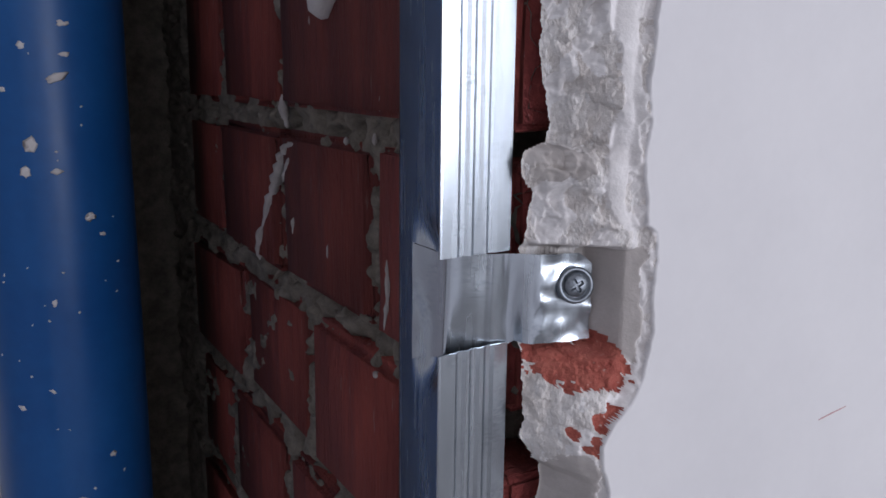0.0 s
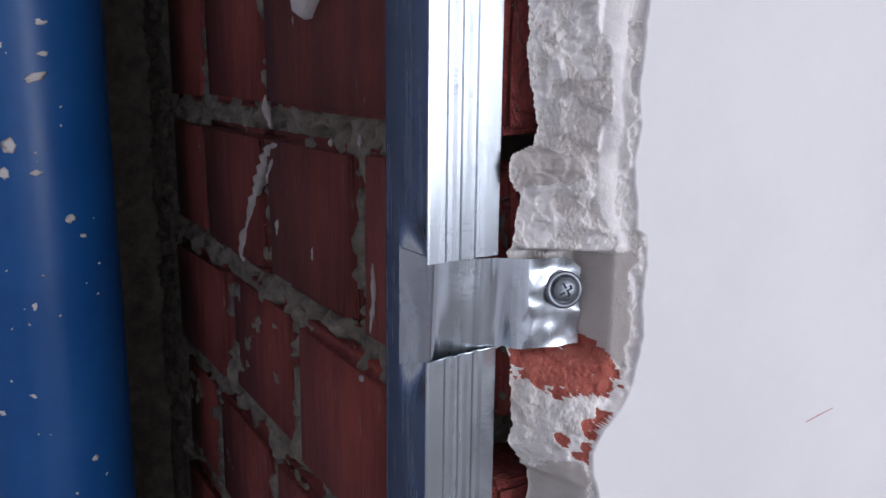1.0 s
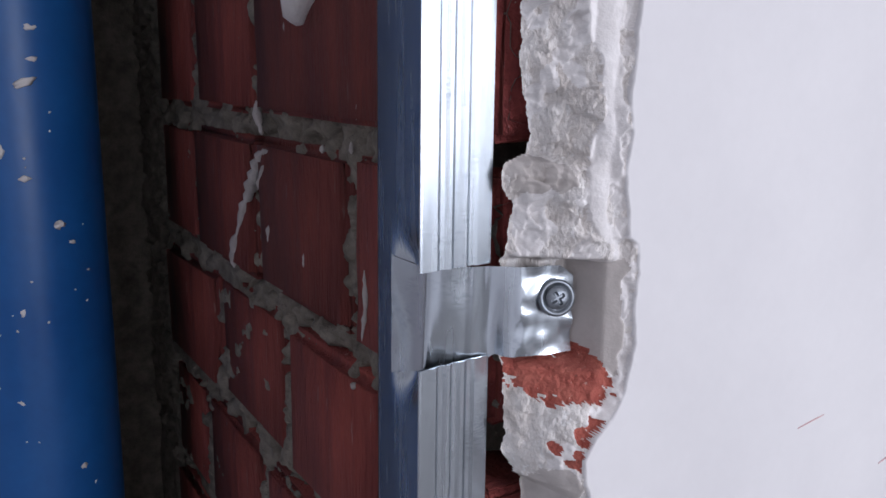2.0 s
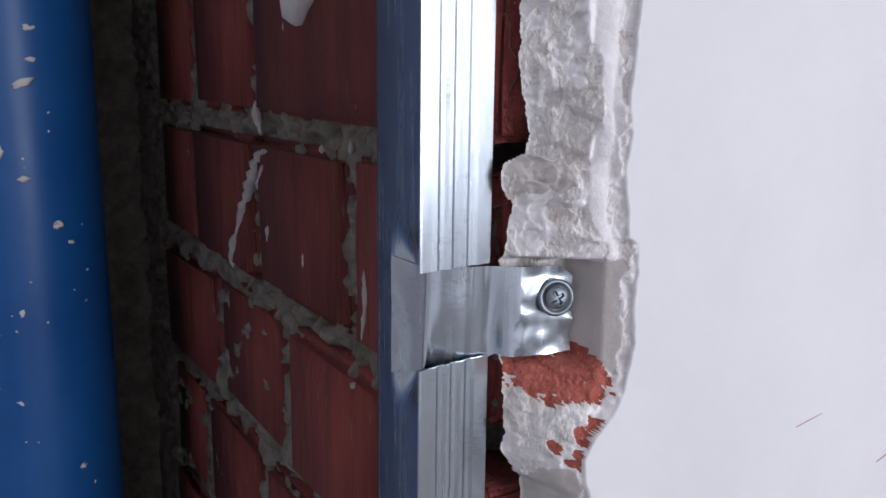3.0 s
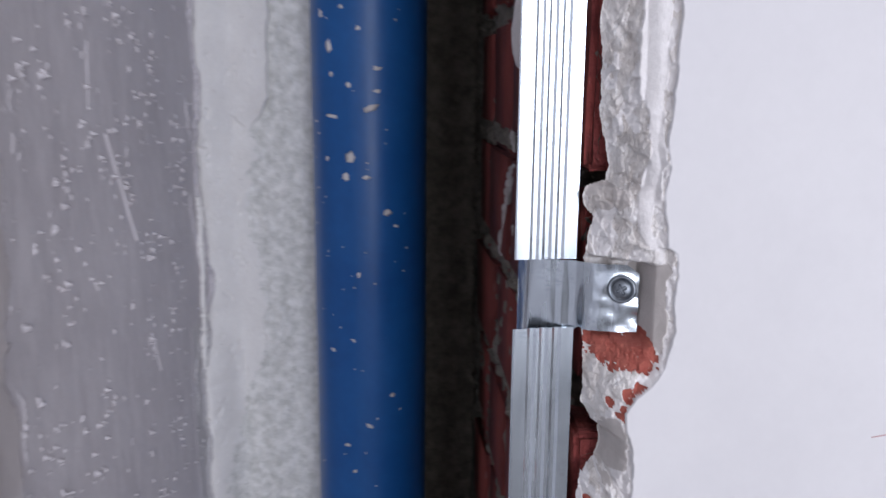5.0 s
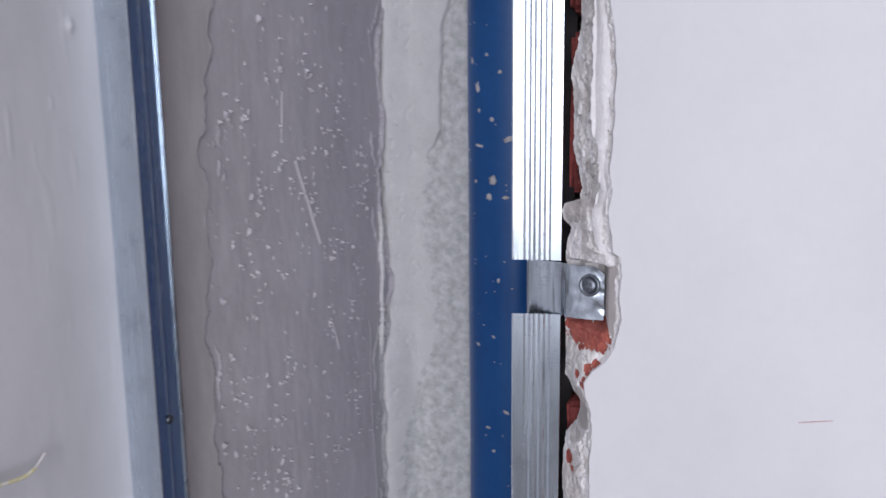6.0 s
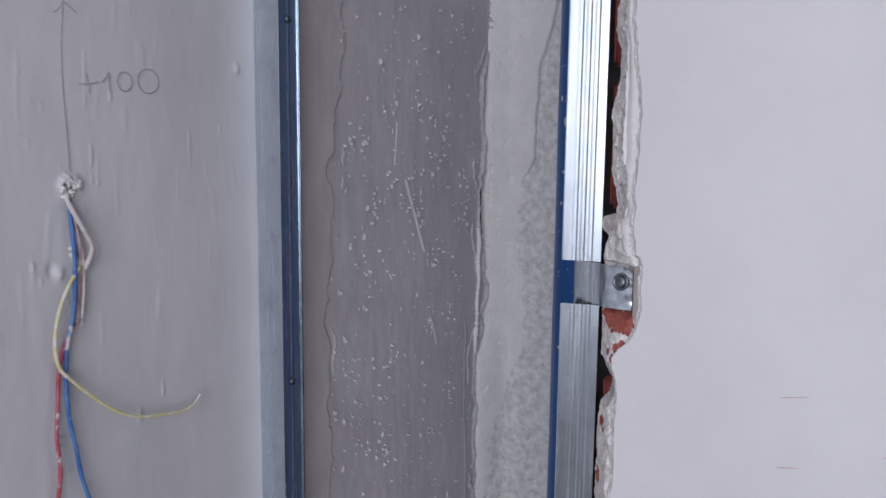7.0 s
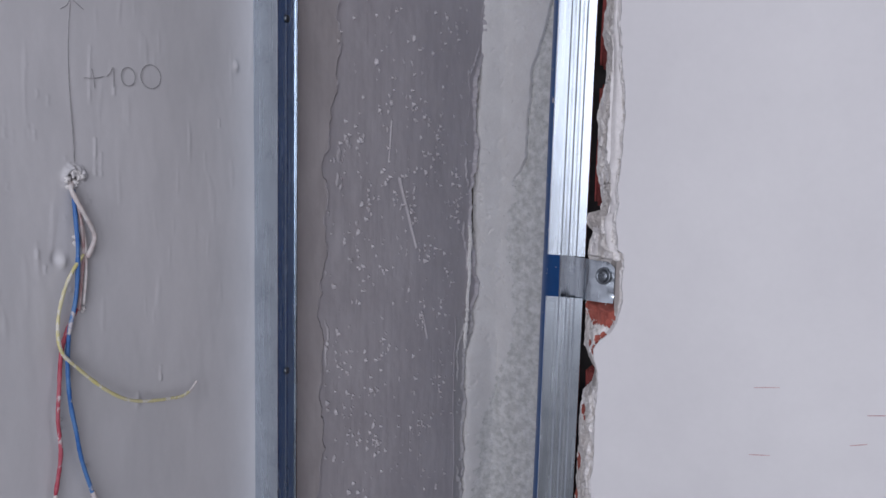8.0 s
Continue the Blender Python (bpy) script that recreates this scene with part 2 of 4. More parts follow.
def lump(at, size, seed=0, rough=0.3, sub=2, turn=(0, 0, 0)):
    """An uneven blob with the three half sizes given."""
    bm = bmesh.new()
    bmesh.ops.create_icosphere(bm, subdivisions=sub, radius=1)
    off = Vector((seed * 7.3, seed * 3.1, seed * 1.7))
    m = Euler([radians(a) for a in turn]).to_matrix()
    for v in bm.verts:
        p = v.co * (1 + rough * noise.noise(v.co * 1.6 + off))
        v.co = Vector(at) + m @ Vector((p.x * size[0], p.y * size[1], p.z * size[2]))
    return bm


def fbm(u, v, seed=0.0, octaves=4):
    """Smooth value noise on arrays, about -1 to 1."""
    out, amp, total = np.zeros(np.broadcast(u, v).shape), 1.0, 0.0
    u, v = np.broadcast_arrays(u, v)
    for o in range(octaves):
        c, s = math.cos(0.65 + 1.1 * o), math.sin(0.65 + 1.1 * o)
        a, b = (c * u - s * v) * 2 ** o + seed * 17.17 + o * 5.3, (s * u + c * v) * 2 ** o + seed * 9.31 - o * 3.7
        i, j = np.floor(a), np.floor(b)
        fa, fb = a - i, b - j
        fa, fb = fa * fa * (3 - 2 * fa), fb * fb * (3 - 2 * fb)

        def h(x, y):
            q = np.sin(x * 127.1 + y * 311.7 + seed * 74.7) * 43758.5453
            return (q - np.floor(q)) * 2 - 1
        out += amp * ((h(i, j) * (1 - fa) + h(i + 1, j) * fa) * (1 - fb) + (h(i, j + 1) * (1 - fa) + h(i + 1, j + 1) * fa) * fb)
        total += amp
        amp *= 0.5
    return out / total * 1.6


def relief(name, place, us, vs, mats, pick, flip=False, smooth=True):
    """A wall skin: place(u, v) gives the arrays x, y, z; pick(u, v) gives each face's material, or -1 for a gap."""
    u, v = np.meshgrid(us, vs)
    x, y, z = place(u, v)
    co = np.stack([x, y, z], -1).reshape(-1, 3)
    nu, nv = len(us), len(vs)
    i = np.arange(nu * nv).reshape(nv, nu)
    quads = np.stack([i[:-1, :-1], i[:-1, 1:], i[1:, 1:], i[1:, :-1]], -1).reshape(-1, 4)
    mid = lambda a: (a[:-1, :-1] + a[1:, 1:]) / 2
    chosen = pick(mid(u), mid(v)).astype(np.int32).ravel()
    quads, chosen = quads[chosen >= 0], chosen[chosen >= 0]
    if flip:
        quads = quads[:, ::-1]
    me = bpy.data.meshes.new(name)
    me.from_pydata(co.tolist(), [], quads.tolist())
    for m in mats:
        me.materials.append(m)
    me.polygons.foreach_set("material_index", chosen)
    me.polygons.foreach_set("use_smooth", [smooth] * len(me.polygons))
    me.update()
    return new(name, me)


def step(x, a, b):
    t = np.clip((x - a) / (b - a), 0, 1)
    return t * t * (3 - 2 * t)


def spaced(*spans):
    """Values along several spans (start, end, step) that follow one another."""
    out = [np.arange(a, b, s) for a, b, s in spans]
    return np.concatenate(out + [[spans[-1][1]]])


# ---- plan ----
FACE = -0.028                        # finished face of the north wall
REVEAL = 0.031                       # brick side of the niche
BACK = 0.462                         # back of the niche
COURSE, JOINT_Z = 0.0967, 1.231      # brick courses


def west(y):
    """x of the west wall's face."""
    return -0.298 + 0.15 * y


# ---- the room round the niche ----
tagged(mesh_ob("floor", box(bmesh.new(), -1.1, EAST, SOUTH, 0.7, -0.15, 0), M_floor), "bare grey screed floor", "floor", kind="structure")
tagged(mesh_ob("ceiling", box(bmesh.new(), -1.1, EAST, SOUTH, 0.7, ROOF, ROOF + 0.15), M_room), "bare plaster ceiling", "ceiling", kind="structure")
tagged(mesh_ob("wall_east", box(bmesh.new(), EAST, EAST + 0.2, SOUTH, 0.7, 0, ROOF), M_room), "bare plaster side wall", "wall", kind="structure")
bm = bmesh.new()
box(bm, -1.1, WIN[0], SOUTH - 0.25, SOUTH, 0, ROOF)
box(bm, WIN[1], EAST, SOUTH - 0.25, SOUTH, 0, ROOF)
box(bm, WIN[0], WIN[1], SOUTH - 0.25, SOUTH, 0, WIN[2])
box(bm, WIN[0], WIN[1], SOUTH - 0.25, SOUTH, WIN[3], ROOF)
tagged(mesh_ob("wall_south", bm, M_room), "bare plaster wall with a window", "wall", kind="structure")
window = tagged(new("window_1"), "white window frame in the south wall", "window", kind="structure")
for a in ((WIN[0], WIN[0] + 0.06, WIN[2], WIN[3]), (WIN[1] - 0.06, WIN[1], WIN[2], WIN[3]),
          (WIN[0] + 0.06, WIN[1] - 0.06, WIN[2], WIN[2] + 0.06), (WIN[0] + 0.06, WIN[1] - 0.06, WIN[3] - 0.06, WIN[3])):
    part("window_frame", box(bmesh.new(), a[0], a[1], SOUTH - 0.10, SOUTH - 0.04, a[2], a[3]), M_frame, window)

# ---- west wall: smooth plaster in the room, splashed grey plaster in the niche ----
rng = np.random.default_rng(5)
BLOBS = [(rng.uniform(0.14, 0.42), rng.uniform(0.82, 1.52), 0.0007 + 0.0013 * rng.random() ** 3, rng.uniform(0.8, 2.4), 0.0008 + 0.0026 * rng.random() ** 2, rng.uniform(-0.5, 0.7)) for _ in range(420)]
BLOBS += [(cy + rng.normal(0, 0.008), cz + rng.normal(0, 0.011), rng.uniform(0.0008, 0.0015), rng.uniform(0.8, 2.4), rng.uniform(0.0010, 0.0028), rng.uniform(-0.5, 0.7))
          for cy, cz in zip(rng.uniform(0.16, 0.40, 34), rng.uniform(0.85, 1.45, 34)) for _ in range(9)]
PATCHES = [(0.175, 1.275, 0.006, 0.0012), (0.16, 1.263, 0.008, 0.0010), (0.16, 1.235, 0.007, 0.0016), (0.19, 1.19, 0.004, 0.0015), (0.142, 1.06, 0.004, 0.0022), (0.143, 1.20, 0.004, 0.0014)]


RIM = [(0.909, 0.1249), (0.95, 0.1352), (1.013, 0.1292), (1.06, 0.134), (1.11, 0.1257), (1.155, 0.1382), (1.19, 0.1352), (1.225, 0.1417), (1.254, 0.1303), (1.305, 0.1425), (1.362, 0.1547), (1.417, 0.1522)]
CORNER = [(0.80, 0.424), (1.0, 0.424), (1.0115, 0.4272), (1.045, 0.4369), (1.09, 0.4445), (1.153, 0.4304), (1.2136, 0.4239), (1.2726, 0.4375), (1.3305, 0.4225), (1.3895, 0.4416), (1.462, 0.4471)]


def along(keys, z):
    """A line through the keys (height, place)."""
    zs, xs = zip(*keys)
    return np.interp(z, zs, xs)


def edge_left(z):
    return along(RIM, z) + 0.0046 * fbm(z * 62, 0 * z + 1.3, 4.0, 4) + 0.0012 * fbm(z * 240, 0 * z, 5.0, 2)


def edge_right(z):
    return along(CORNER, z) + 0.0052 * fbm(z * 50, 0 * z + 2.2, 7.0, 4) + 0.0012 * fbm(z * 220, 0 * z, 6.0, 2)


def ridge_low(z):
    return 0.3965 + 0.006 * step(0.95 - z, 0, 0.08) + 0.0012 * fbm(z * 60, 0 * z + 5.0, 37.0, 3)


def seg_dist(y, z, a, b):
    d = np.array(b) - np.array(a)
    t = np.clip(((y - a[0]) * d[0] + (z - a[1]) * d[1]) / (d @ d), 0, 1)
    return np.hypot(y - a[0] - t * d[0], z - a[1] - t * d[1]), t


# knife marks and crumbs in the room's plaster: place, height, length, relief
mark = random.Random(8)
SCRATCHES = [(-0.1245, 1.322, 0.040, 0.0008), (-0.1215, 1.262, 0.026, 0.0008), (-0.1165, 1.256, 0.016, 0.0007), (-0.0675, 1.083, 0.011, 0.0010), (-0.0900, 1.068, 0.007, 0.0010), (-0.1950, 1.268, 0.014, 0.0010), (-0.0020, 1.290, 0.006, 0.0012)]
SCRATCHES += [(mark.uniform(-0.215, -0.165), mark.uniform(1.255, 1.30), mark.uniform(0.004, 0.012), mark.uniform(-0.0007, 0.0011)) for _ in range(16)]
SCRATCHES += [(mark.uniform(-0.215, -0.10), mark.uniform(1.16, 1.36), mark.uniform(0.001, 0.006), mark.uniform(0.0004, 0.0011)) for _ in range(22)]


def west_place(y, z):
    out = 0.0005 * fbm(y * 12, z * 9, 1.0) + 0.00015 * fbm(y * 90, z * 30, 3.0, 2)
    e, e2 = edge_left(z), edge_right(z)
    niche = step(y, 0.04, 0.05)
    out = out + niche * (-0.0026 * step(y, e - 0.0004, e + 0.0008) + 0.0034 * np.exp(-((y - e - 0.0014) / 0.0012) ** 2) * (0.25 + 0.75 * step(fbm(z * 40, 0 * z, 9.0, 2), -0.4, 0.4))
                          + 0.0011 * np.exp(-((y - e - 0.010 - 0.004 * fbm(z * 30, 0 * z, 23.0, 2)) / 0.0010) ** 2) * step(fbm(z * 17, 0 * z, 29.0, 2), 0.1, 0.4))
    out = out + niche * (0.0050 * np.exp(-((y - e2 + 0.0006) / 0.0018) ** 2) * (0.45 + 0.55 * step(fbm(z * 35, 0 * z, 27.0, 2), -0.3, 0.4)) - 0.012 * step(y, e2 + 0.001, e2 + 0.003) + 0.0021 * step(fbm(z * 22, 0 * z, 31.0, 2), -0.1, 0.4) * np.exp(-((y - e2 + 0.012 + 0.009 * fbm(z * 15, 0 * z, 12.0, 3)) / 0.0012) ** 2) + 0.00005 * fbm(y * 240, z * 14, 17.0, 2) + 0.0003 * fbm(y * 60, z * 40, 19.0, 3))
    line = ridge_low(z)
    out = out + niche * step(1.056 - z, 0, 0.01) * (-0.0016 * step(y, line, line + 0.0008) + 0.0009 * np.exp(-((y - line + 0.0008) / 0.0008) ** 2))
    jag = fbm(y * 700, z * 420, 41.0, 2)
    for cy, cz, r, tall, h, lean in BLOBS:
        i0, i1 = np.searchsorted(y[0], (cy - 3 * r, cy + 3 * r))
        j0, j1 = np.searchsorted(z[:, 0], (cz - 3 * r * tall, cz + 3 * r * tall))
        if i1 > i0 and j1 > j0:
            q = ((y[j0:j1, i0:i1] - cy + lean * (z[j0:j1, i0:i1] - cz)) / r) ** 2 + ((z[j0:j1, i0:i1] - cz) / (r * tall)) ** 2
            out[j0:j1, i0:i1] += 1.2 * h * np.clip(1.0 - q + 0.9 * jag[j0:j1, i0:i1], 0, 1.2) * (q < 2.4)
    for cy, cz, r, h in PATCHES:
        q = np.hypot(y - cy, (z - cz) * 0.8) / (0.7 * r)
        out = out + 0.7 * h * step(1.1 - q + 0.8 * fbm(y * 260, z * 200, 5.0, 3), 0, 0.5)
    for a, b, wd, h in (((0.266, 1.235), (0.302, 1.152), 0.0016, 0.0022), ((0.318, 1.07), (0.330, 1.035), 0.0013, 0.0018), ((0.25, 1.30), (0.245, 1.255), 0.001, 0.0012)):
        d, t = seg_dist(y, z, a, b)
        out = out + h * np.exp(-(d / (wd * (0.6 + 0.6 * (1 - t)))) ** 2)
    # torn rim of the cable hole, and knocks in the plaster
    q = np.hypot(y + 0.139, z - 1.247)
    out = out + 0.0055 * np.exp(-((q - 0.0065) / 0.003) ** 2) * (0.6 + 0.7 * fbm(y * 200, z * 200, 8.0, 3)) - 0.006 * np.exp(-(q / 0.0045) ** 2)
    for cy, cz, h in ((-0.1557, 1.1891, -0.002), (-0.150, 1.186, 0.002), (0.0169, 1.3398, 0.0025), (-0.09, 1.065, 0.001)):
        out = out + h * np.exp(-(((y - cy) / 0.003) ** 2 + ((z - cz) / 0.0045) ** 2))
    out = out + (1 - niche) * 0.0007 * np.clip(fbm(y * 130, z * 22, 14.0, 2) - 0.75, 0, 1) * step(0.3 - np.abs(z - 1.29), 0, 0.2)
    worn = 0.6 + 0.5 * fbm(y * 200, z * 160, 47.0, 2)
    for cy, cz, ln, h in SCRATCHES:
        i0, i1 = np.searchsorted(y[0], (cy - 0.005, cy + 0.005))
        j0, j1 = np.searchsorted(z[:, 0], (cz - ln, cz + ln))
        d, t = seg_dist(y[j0:j1, i0:i1], z[j0:j1, i0:i1], (cy, cz - ln / 2), (cy + 0.03 * ln, cz + ln / 2))
        out[j0:j1, i0:i1] += h * np.exp(-(d / 0.0011) ** 2) * worn[j0:j1, i0:i1]
    return west(y) + out, y + 0 * z, z + 0 * y


wall_west = relief("wall_west", west_place, spaced((SOUTH, -0.26, 0.1), (-0.26, 0.05, 0.0010), (0.05, 0.466, 0.00065)), spaced((0, 0.78, 0.06), (0.78, 1.48, 0.0008), (1.48, ROOF, 0.08)),
                   [M_paint, M_niche_smooth, M_niche, M_band], lambda y, z: np.where(y < 0.042, 0, np.where(y < edge_left(z), 1, np.where((y > ridge_low(z)) & (z < 1.05), 3, np.where(y < edge_right(z) + 0.001, 2, 1)))), flip=True)
tagged(wall_west, "grey-white plastered wall running into the niche", "wall", kind="structure")
tagged(mesh_ob("wall_west_core", prism([(west(SOUTH) - 0.01, SOUTH), (west(0.7) - 0.01, 0.7), (west(0.7) - 0.25, 0.7), (west(SOUTH) - 0.25, SOUTH)], 0, ROOF), M_mortar), "masonry core of the west wall", "wall", kind="structure")


for pts, r in [([(0.4185, 1.170), (0.422, 1.150), (0.4205, 1.125), (0.4225, 1.10), (0.419, 1.075), (0.4195, 1.05), (0.4165, 1.025), (0.416, 1.005)], 0.0024)]:
    part("plaster_sliver", tube([Vector((west(y) + 0.0005, y, z)) for y, z in pts], r, sides=7, per=8, lumps=0.9), M_corner, wall_west, "pale raised sliver of plaster")


# ---- back of the niche: pale plaster in the corner, bare concrete behind the pipe ----
STRIP = [(0.85, -0.223), (0.93, -0.2174), (1.0, -0.190), (1.031, -0.184), (1.093, -0.1906), (1.154, -0.193), (1.222, -0.1917), (1.26, -0.1736), (1.318, -0.1722), (1.3756, -0.1708), (1.418, -0.156), (1.459, -0.1459)]


def strip_edge(z):
    return along(STRIP, z) + 0.002 * fbm(z * 30, 0 * z + 4, 3.0, 3) + (0.001 + 0.006 * step(1.25 - z, 0, 0.03)) * fbm(z * 90, 0 * z, 5.0, 3)


def back_place(x, z):
    e = strip_edge(z)
    firm = step(z, 1.215, 1.26)
    bevel = 0.016 + 0.016 * step(1.04 - z, 0, 0.05)
    out = 0.0012 * fbm(x * 40, z * 25, 2.0) + (0.0003 + 0.0008 * step(x, e - 0.001, e + 0.001)) * fbm(x * 300, z * 220, 4.0, 3)
    out = out + (0.001 + 0.004 * firm) * step(e - x, -0.001, 0.0015) + bevel * step(-0.206 + 0.002 * fbm(z * 30, 0 * z, 6.0, 3) - x, 0, 0.032)
    pits = fbm(x * 190, z * 130, 15.0, 2)
    out = out - 0.004 * np.clip(pits - 0.62, 0, 0.4) * step(e - x, 0.002, 0.006)
    out = out - 0.003 * np.exp(-((x + 0.2085 + 0.004 * fbm(z * 30, 0 * z, 2.0, 2)) / 0.0008) ** 2) * step(1.02 - z, 0, 0.02) * step(z, 0.91, 0.93)
    out = out - 0.005 * np.exp(-((x - e - 0.0010) / 0.0009) ** 2) * firm
    # made-up recess beside the pipe, to keep the gap there dark
    out = out - 0.11 * step(x, -0.066, -0.056)
    return x + 0 * z, BACK - out, z + 0 * x


# dark mortar in that recess stands in for the gap's shade
wall_back = relief("wall_back", back_place, spaced((-0.25, -0.11, 0.001), (-0.11, 0.05, 0.004)), spaced((0, 0.78, 0.06), (0.78, 1.52, 0.0013), (1.52, ROOF, 0.08)),
                   [M_corner, M_conc, M_mortar], lambda x, z: np.where(x < strip_edge(z), 0, np.where(x < -0.066, 1, 2)))
tagged(wall_back, "rough concrete back of the niche with pale corner plaster", "wall", kind="structure")
tagged(mesh_ob("wall_back_core", box(bmesh.new(), -0.3, 0.05, BACK + 0.13, BACK + 0.2, 0, ROOF), M_mortar), "concrete behind the niche", "wall", kind="structure")

# ---- north wall: brick pier, broken render and white skim ----
EDGE = [(0.95, 0.048), (1.042, 0.0475), (1.084, 0.0475), (1.118, 0.0478), (1.126, 0.047), (1.1325, 0.0452), (1.1407, 0.0438), (1.1475, 0.0472), (1.1527, 0.054), (1.1605, 0.0582), (1.1678, 0.0602), (1.1826, 0.0618), (1.1992, 0.0622), (1.208, 0.0606),
        (1.2105, 0.0565), (1.214, 0.0562), (1.228, 0.0550), (1.24, 0.0568), (1.2517, 0.0552), (1.263, 0.0556), (1.2746, 0.0570), (1.309, 0.0562), (1.3386, 0.0528), (1.3746, 0.0505), (1.45, 0.052)]
LEFT = [(0.95, 0.0300), (1.02, 0.0299), (1.0556, 0.0299), (1.0815, 0.0296), (1.1032, 0.0312), (1.1100, 0.0380), (1.1175, 0.040), (1.1252, 0.0395), (1.1285, 0.0350), (1.1366, 0.0312), (1.145, 0.0304), (1.1569, 0.0302), (1.1686, 0.0299), (1.2004, 0.0305), (1.213, 0.0311), (1.2191, 0.0331), (1.2229, 0.0298),
        (1.2283, 0.0282), (1.2325, 0.0306), (1.2348, 0.0381), (1.241, 0.039), (1.248, 0.0371), (1.2565, 0.0353), (1.265, 0.033), (1.2715, 0.0338), (1.2813, 0.0335), (1.303, 0.0326), (1.318, 0.0354), (1.33, 0.0366), (1.345, 0.0366), (1.3565, 0.0326), (1.377, 0.0347), (1.45, 0.035)]


CELL = 0.00036


def plaster_edge(z):
    return along(EDGE, z) + 0.0011 * fbm(z * 90, 0 * z + 1.5, 3.0, 3)


def render_edge(z):
    return along(LEFT, z) + 0.0009 * fbm(z * 150, 0 * z + 6.5, 5.0, 3)


def facets(x, z, wide, tall, seed, tilt):
    """Broken faces: each cell of an uneven grid has its own height and slant; about -1 to 1."""
    u, v = x / wide + 0.35 * fbm(x / wide * 0.7, z / tall * 0.7, seed, 2), z / tall
    i, j = np.floor(u), np.floor(v)

    def h(a, b, k):
        q = np.sin(a * 127.1 + b * 311.7 + (seed + k) * 74.7) * 43758.5453
        return q - np.floor(q)
    best, out = np.full(u.shape, 9.0), np.zeros(u.shape)
    for di in (-1, 0, 1):
        for dj in (-1, 0, 1):
            a, b = i + di, j + dj
            du, dv = u - a - h(a, b, 1), v - b - h(a, b, 2)
            d = du * du + dv * dv
            near = d < best
            best = np.where(near, d, best)
            out = np.where(near, (h(a, b, 3) - 0.5) + tilt * ((h(a, b, 4) - 0.5) * du * 2 + (h(a, b, 5) - 0.5) * dv * 2), out)
    return out


def oval(x, z, cx, cz, rx, rz):
    return np.hypot((x - cx) / rx, (z - cz) / rz)


LANE = [(1.2089, 0.0550, 0.0030), (1.2157, 0.0492, 0.0030), (1.2227, 0.0480, 0.0030), (1.2313, 0.0490, 0.0038), (1.2432, 0.0522, 0.0029), (1.2533, 0.0516, 0.0028), (1.2616, 0.0508, 0.0026), (1.2713, 0.0485, 0.0042), (1.281, 0.0492, 0.0058), (1.32, 0.049, 0.004), (1.40, 0.048, 0.004)]


def strip_mask(x, z):
    """The flat pale trowel channel beside the edge."""
    c, w = along([k[:2] for k in LANE], z), along([(k[0], k[2]) for k in LANE], z)
    return step(w - np.abs(x - c + 0.0006 * fbm(z * 120, 0 * z, 8.0, 2)) + 0.0008 * fbm(x * 240, z * 170, 2.0, 3), 0, 0.0005) * step(z, 1.2075, 1.2095) * step(1.5 - z, 0, 0.1)


RED = [(0.0400, 1.1645, 0.0095, 0.0085), (0.0500, 1.1640, 0.0068, 0.0088), (0.0475, 1.1765, 0.0036, 0.0095), (0.0455, 1.1470, 0.0022, 0.0034), (0.0510, 1.1490, 0.0032, 0.0036), (0.0455, 1.1390, 0.0040, 0.0042), (0.0395, 1.1425, 0.0014, 0.0020),
       (0.0345, 1.0905, 0.0022, 0.0040), (0.0370, 1.0860, 0.0012, 0.0022), (0.0325, 1.0500, 0.0024, 0.0075), (0.0315, 1.0230, 0.0020, 0.0060)]


def red_field(x, z):
    """Where the render broke off down to the brick: under 1."""
    q = oval(x, z, *RED[0])
    for r in RED[1:]:
        q = np.minimum(q, oval(x, z, *r))
    return q + 0.26 * fbm(x * 520, z * 420, 11.0, 3) + 3 * step(z, 1.188, 1.192)


def smooth_wedge(x, z):
    """The trowelled recess beside the fixing."""
    return step(x, 0.0478, 0.0486) * step(z + 1.15 * (x - 0.0486), 1.1745, 1.1765) * step(1.2035 - z - 0.35 * (0.057 - x), 0, 0.0015) * step(plaster_edge(z) - 0.0018 + 0.0008 * fbm(z * 190, 0 * z, 44.0, 2) - x, 0, 0.0006)


def flat_patch(x, z):
    """Smoother grey patch under the break."""
    return step(1 - oval(x, z, 0.0405, 1.122, 0.0052, 0.0155) + 0.35 * fbm(x * 200, z * 120, 51.0, 3), 0, 0.12)


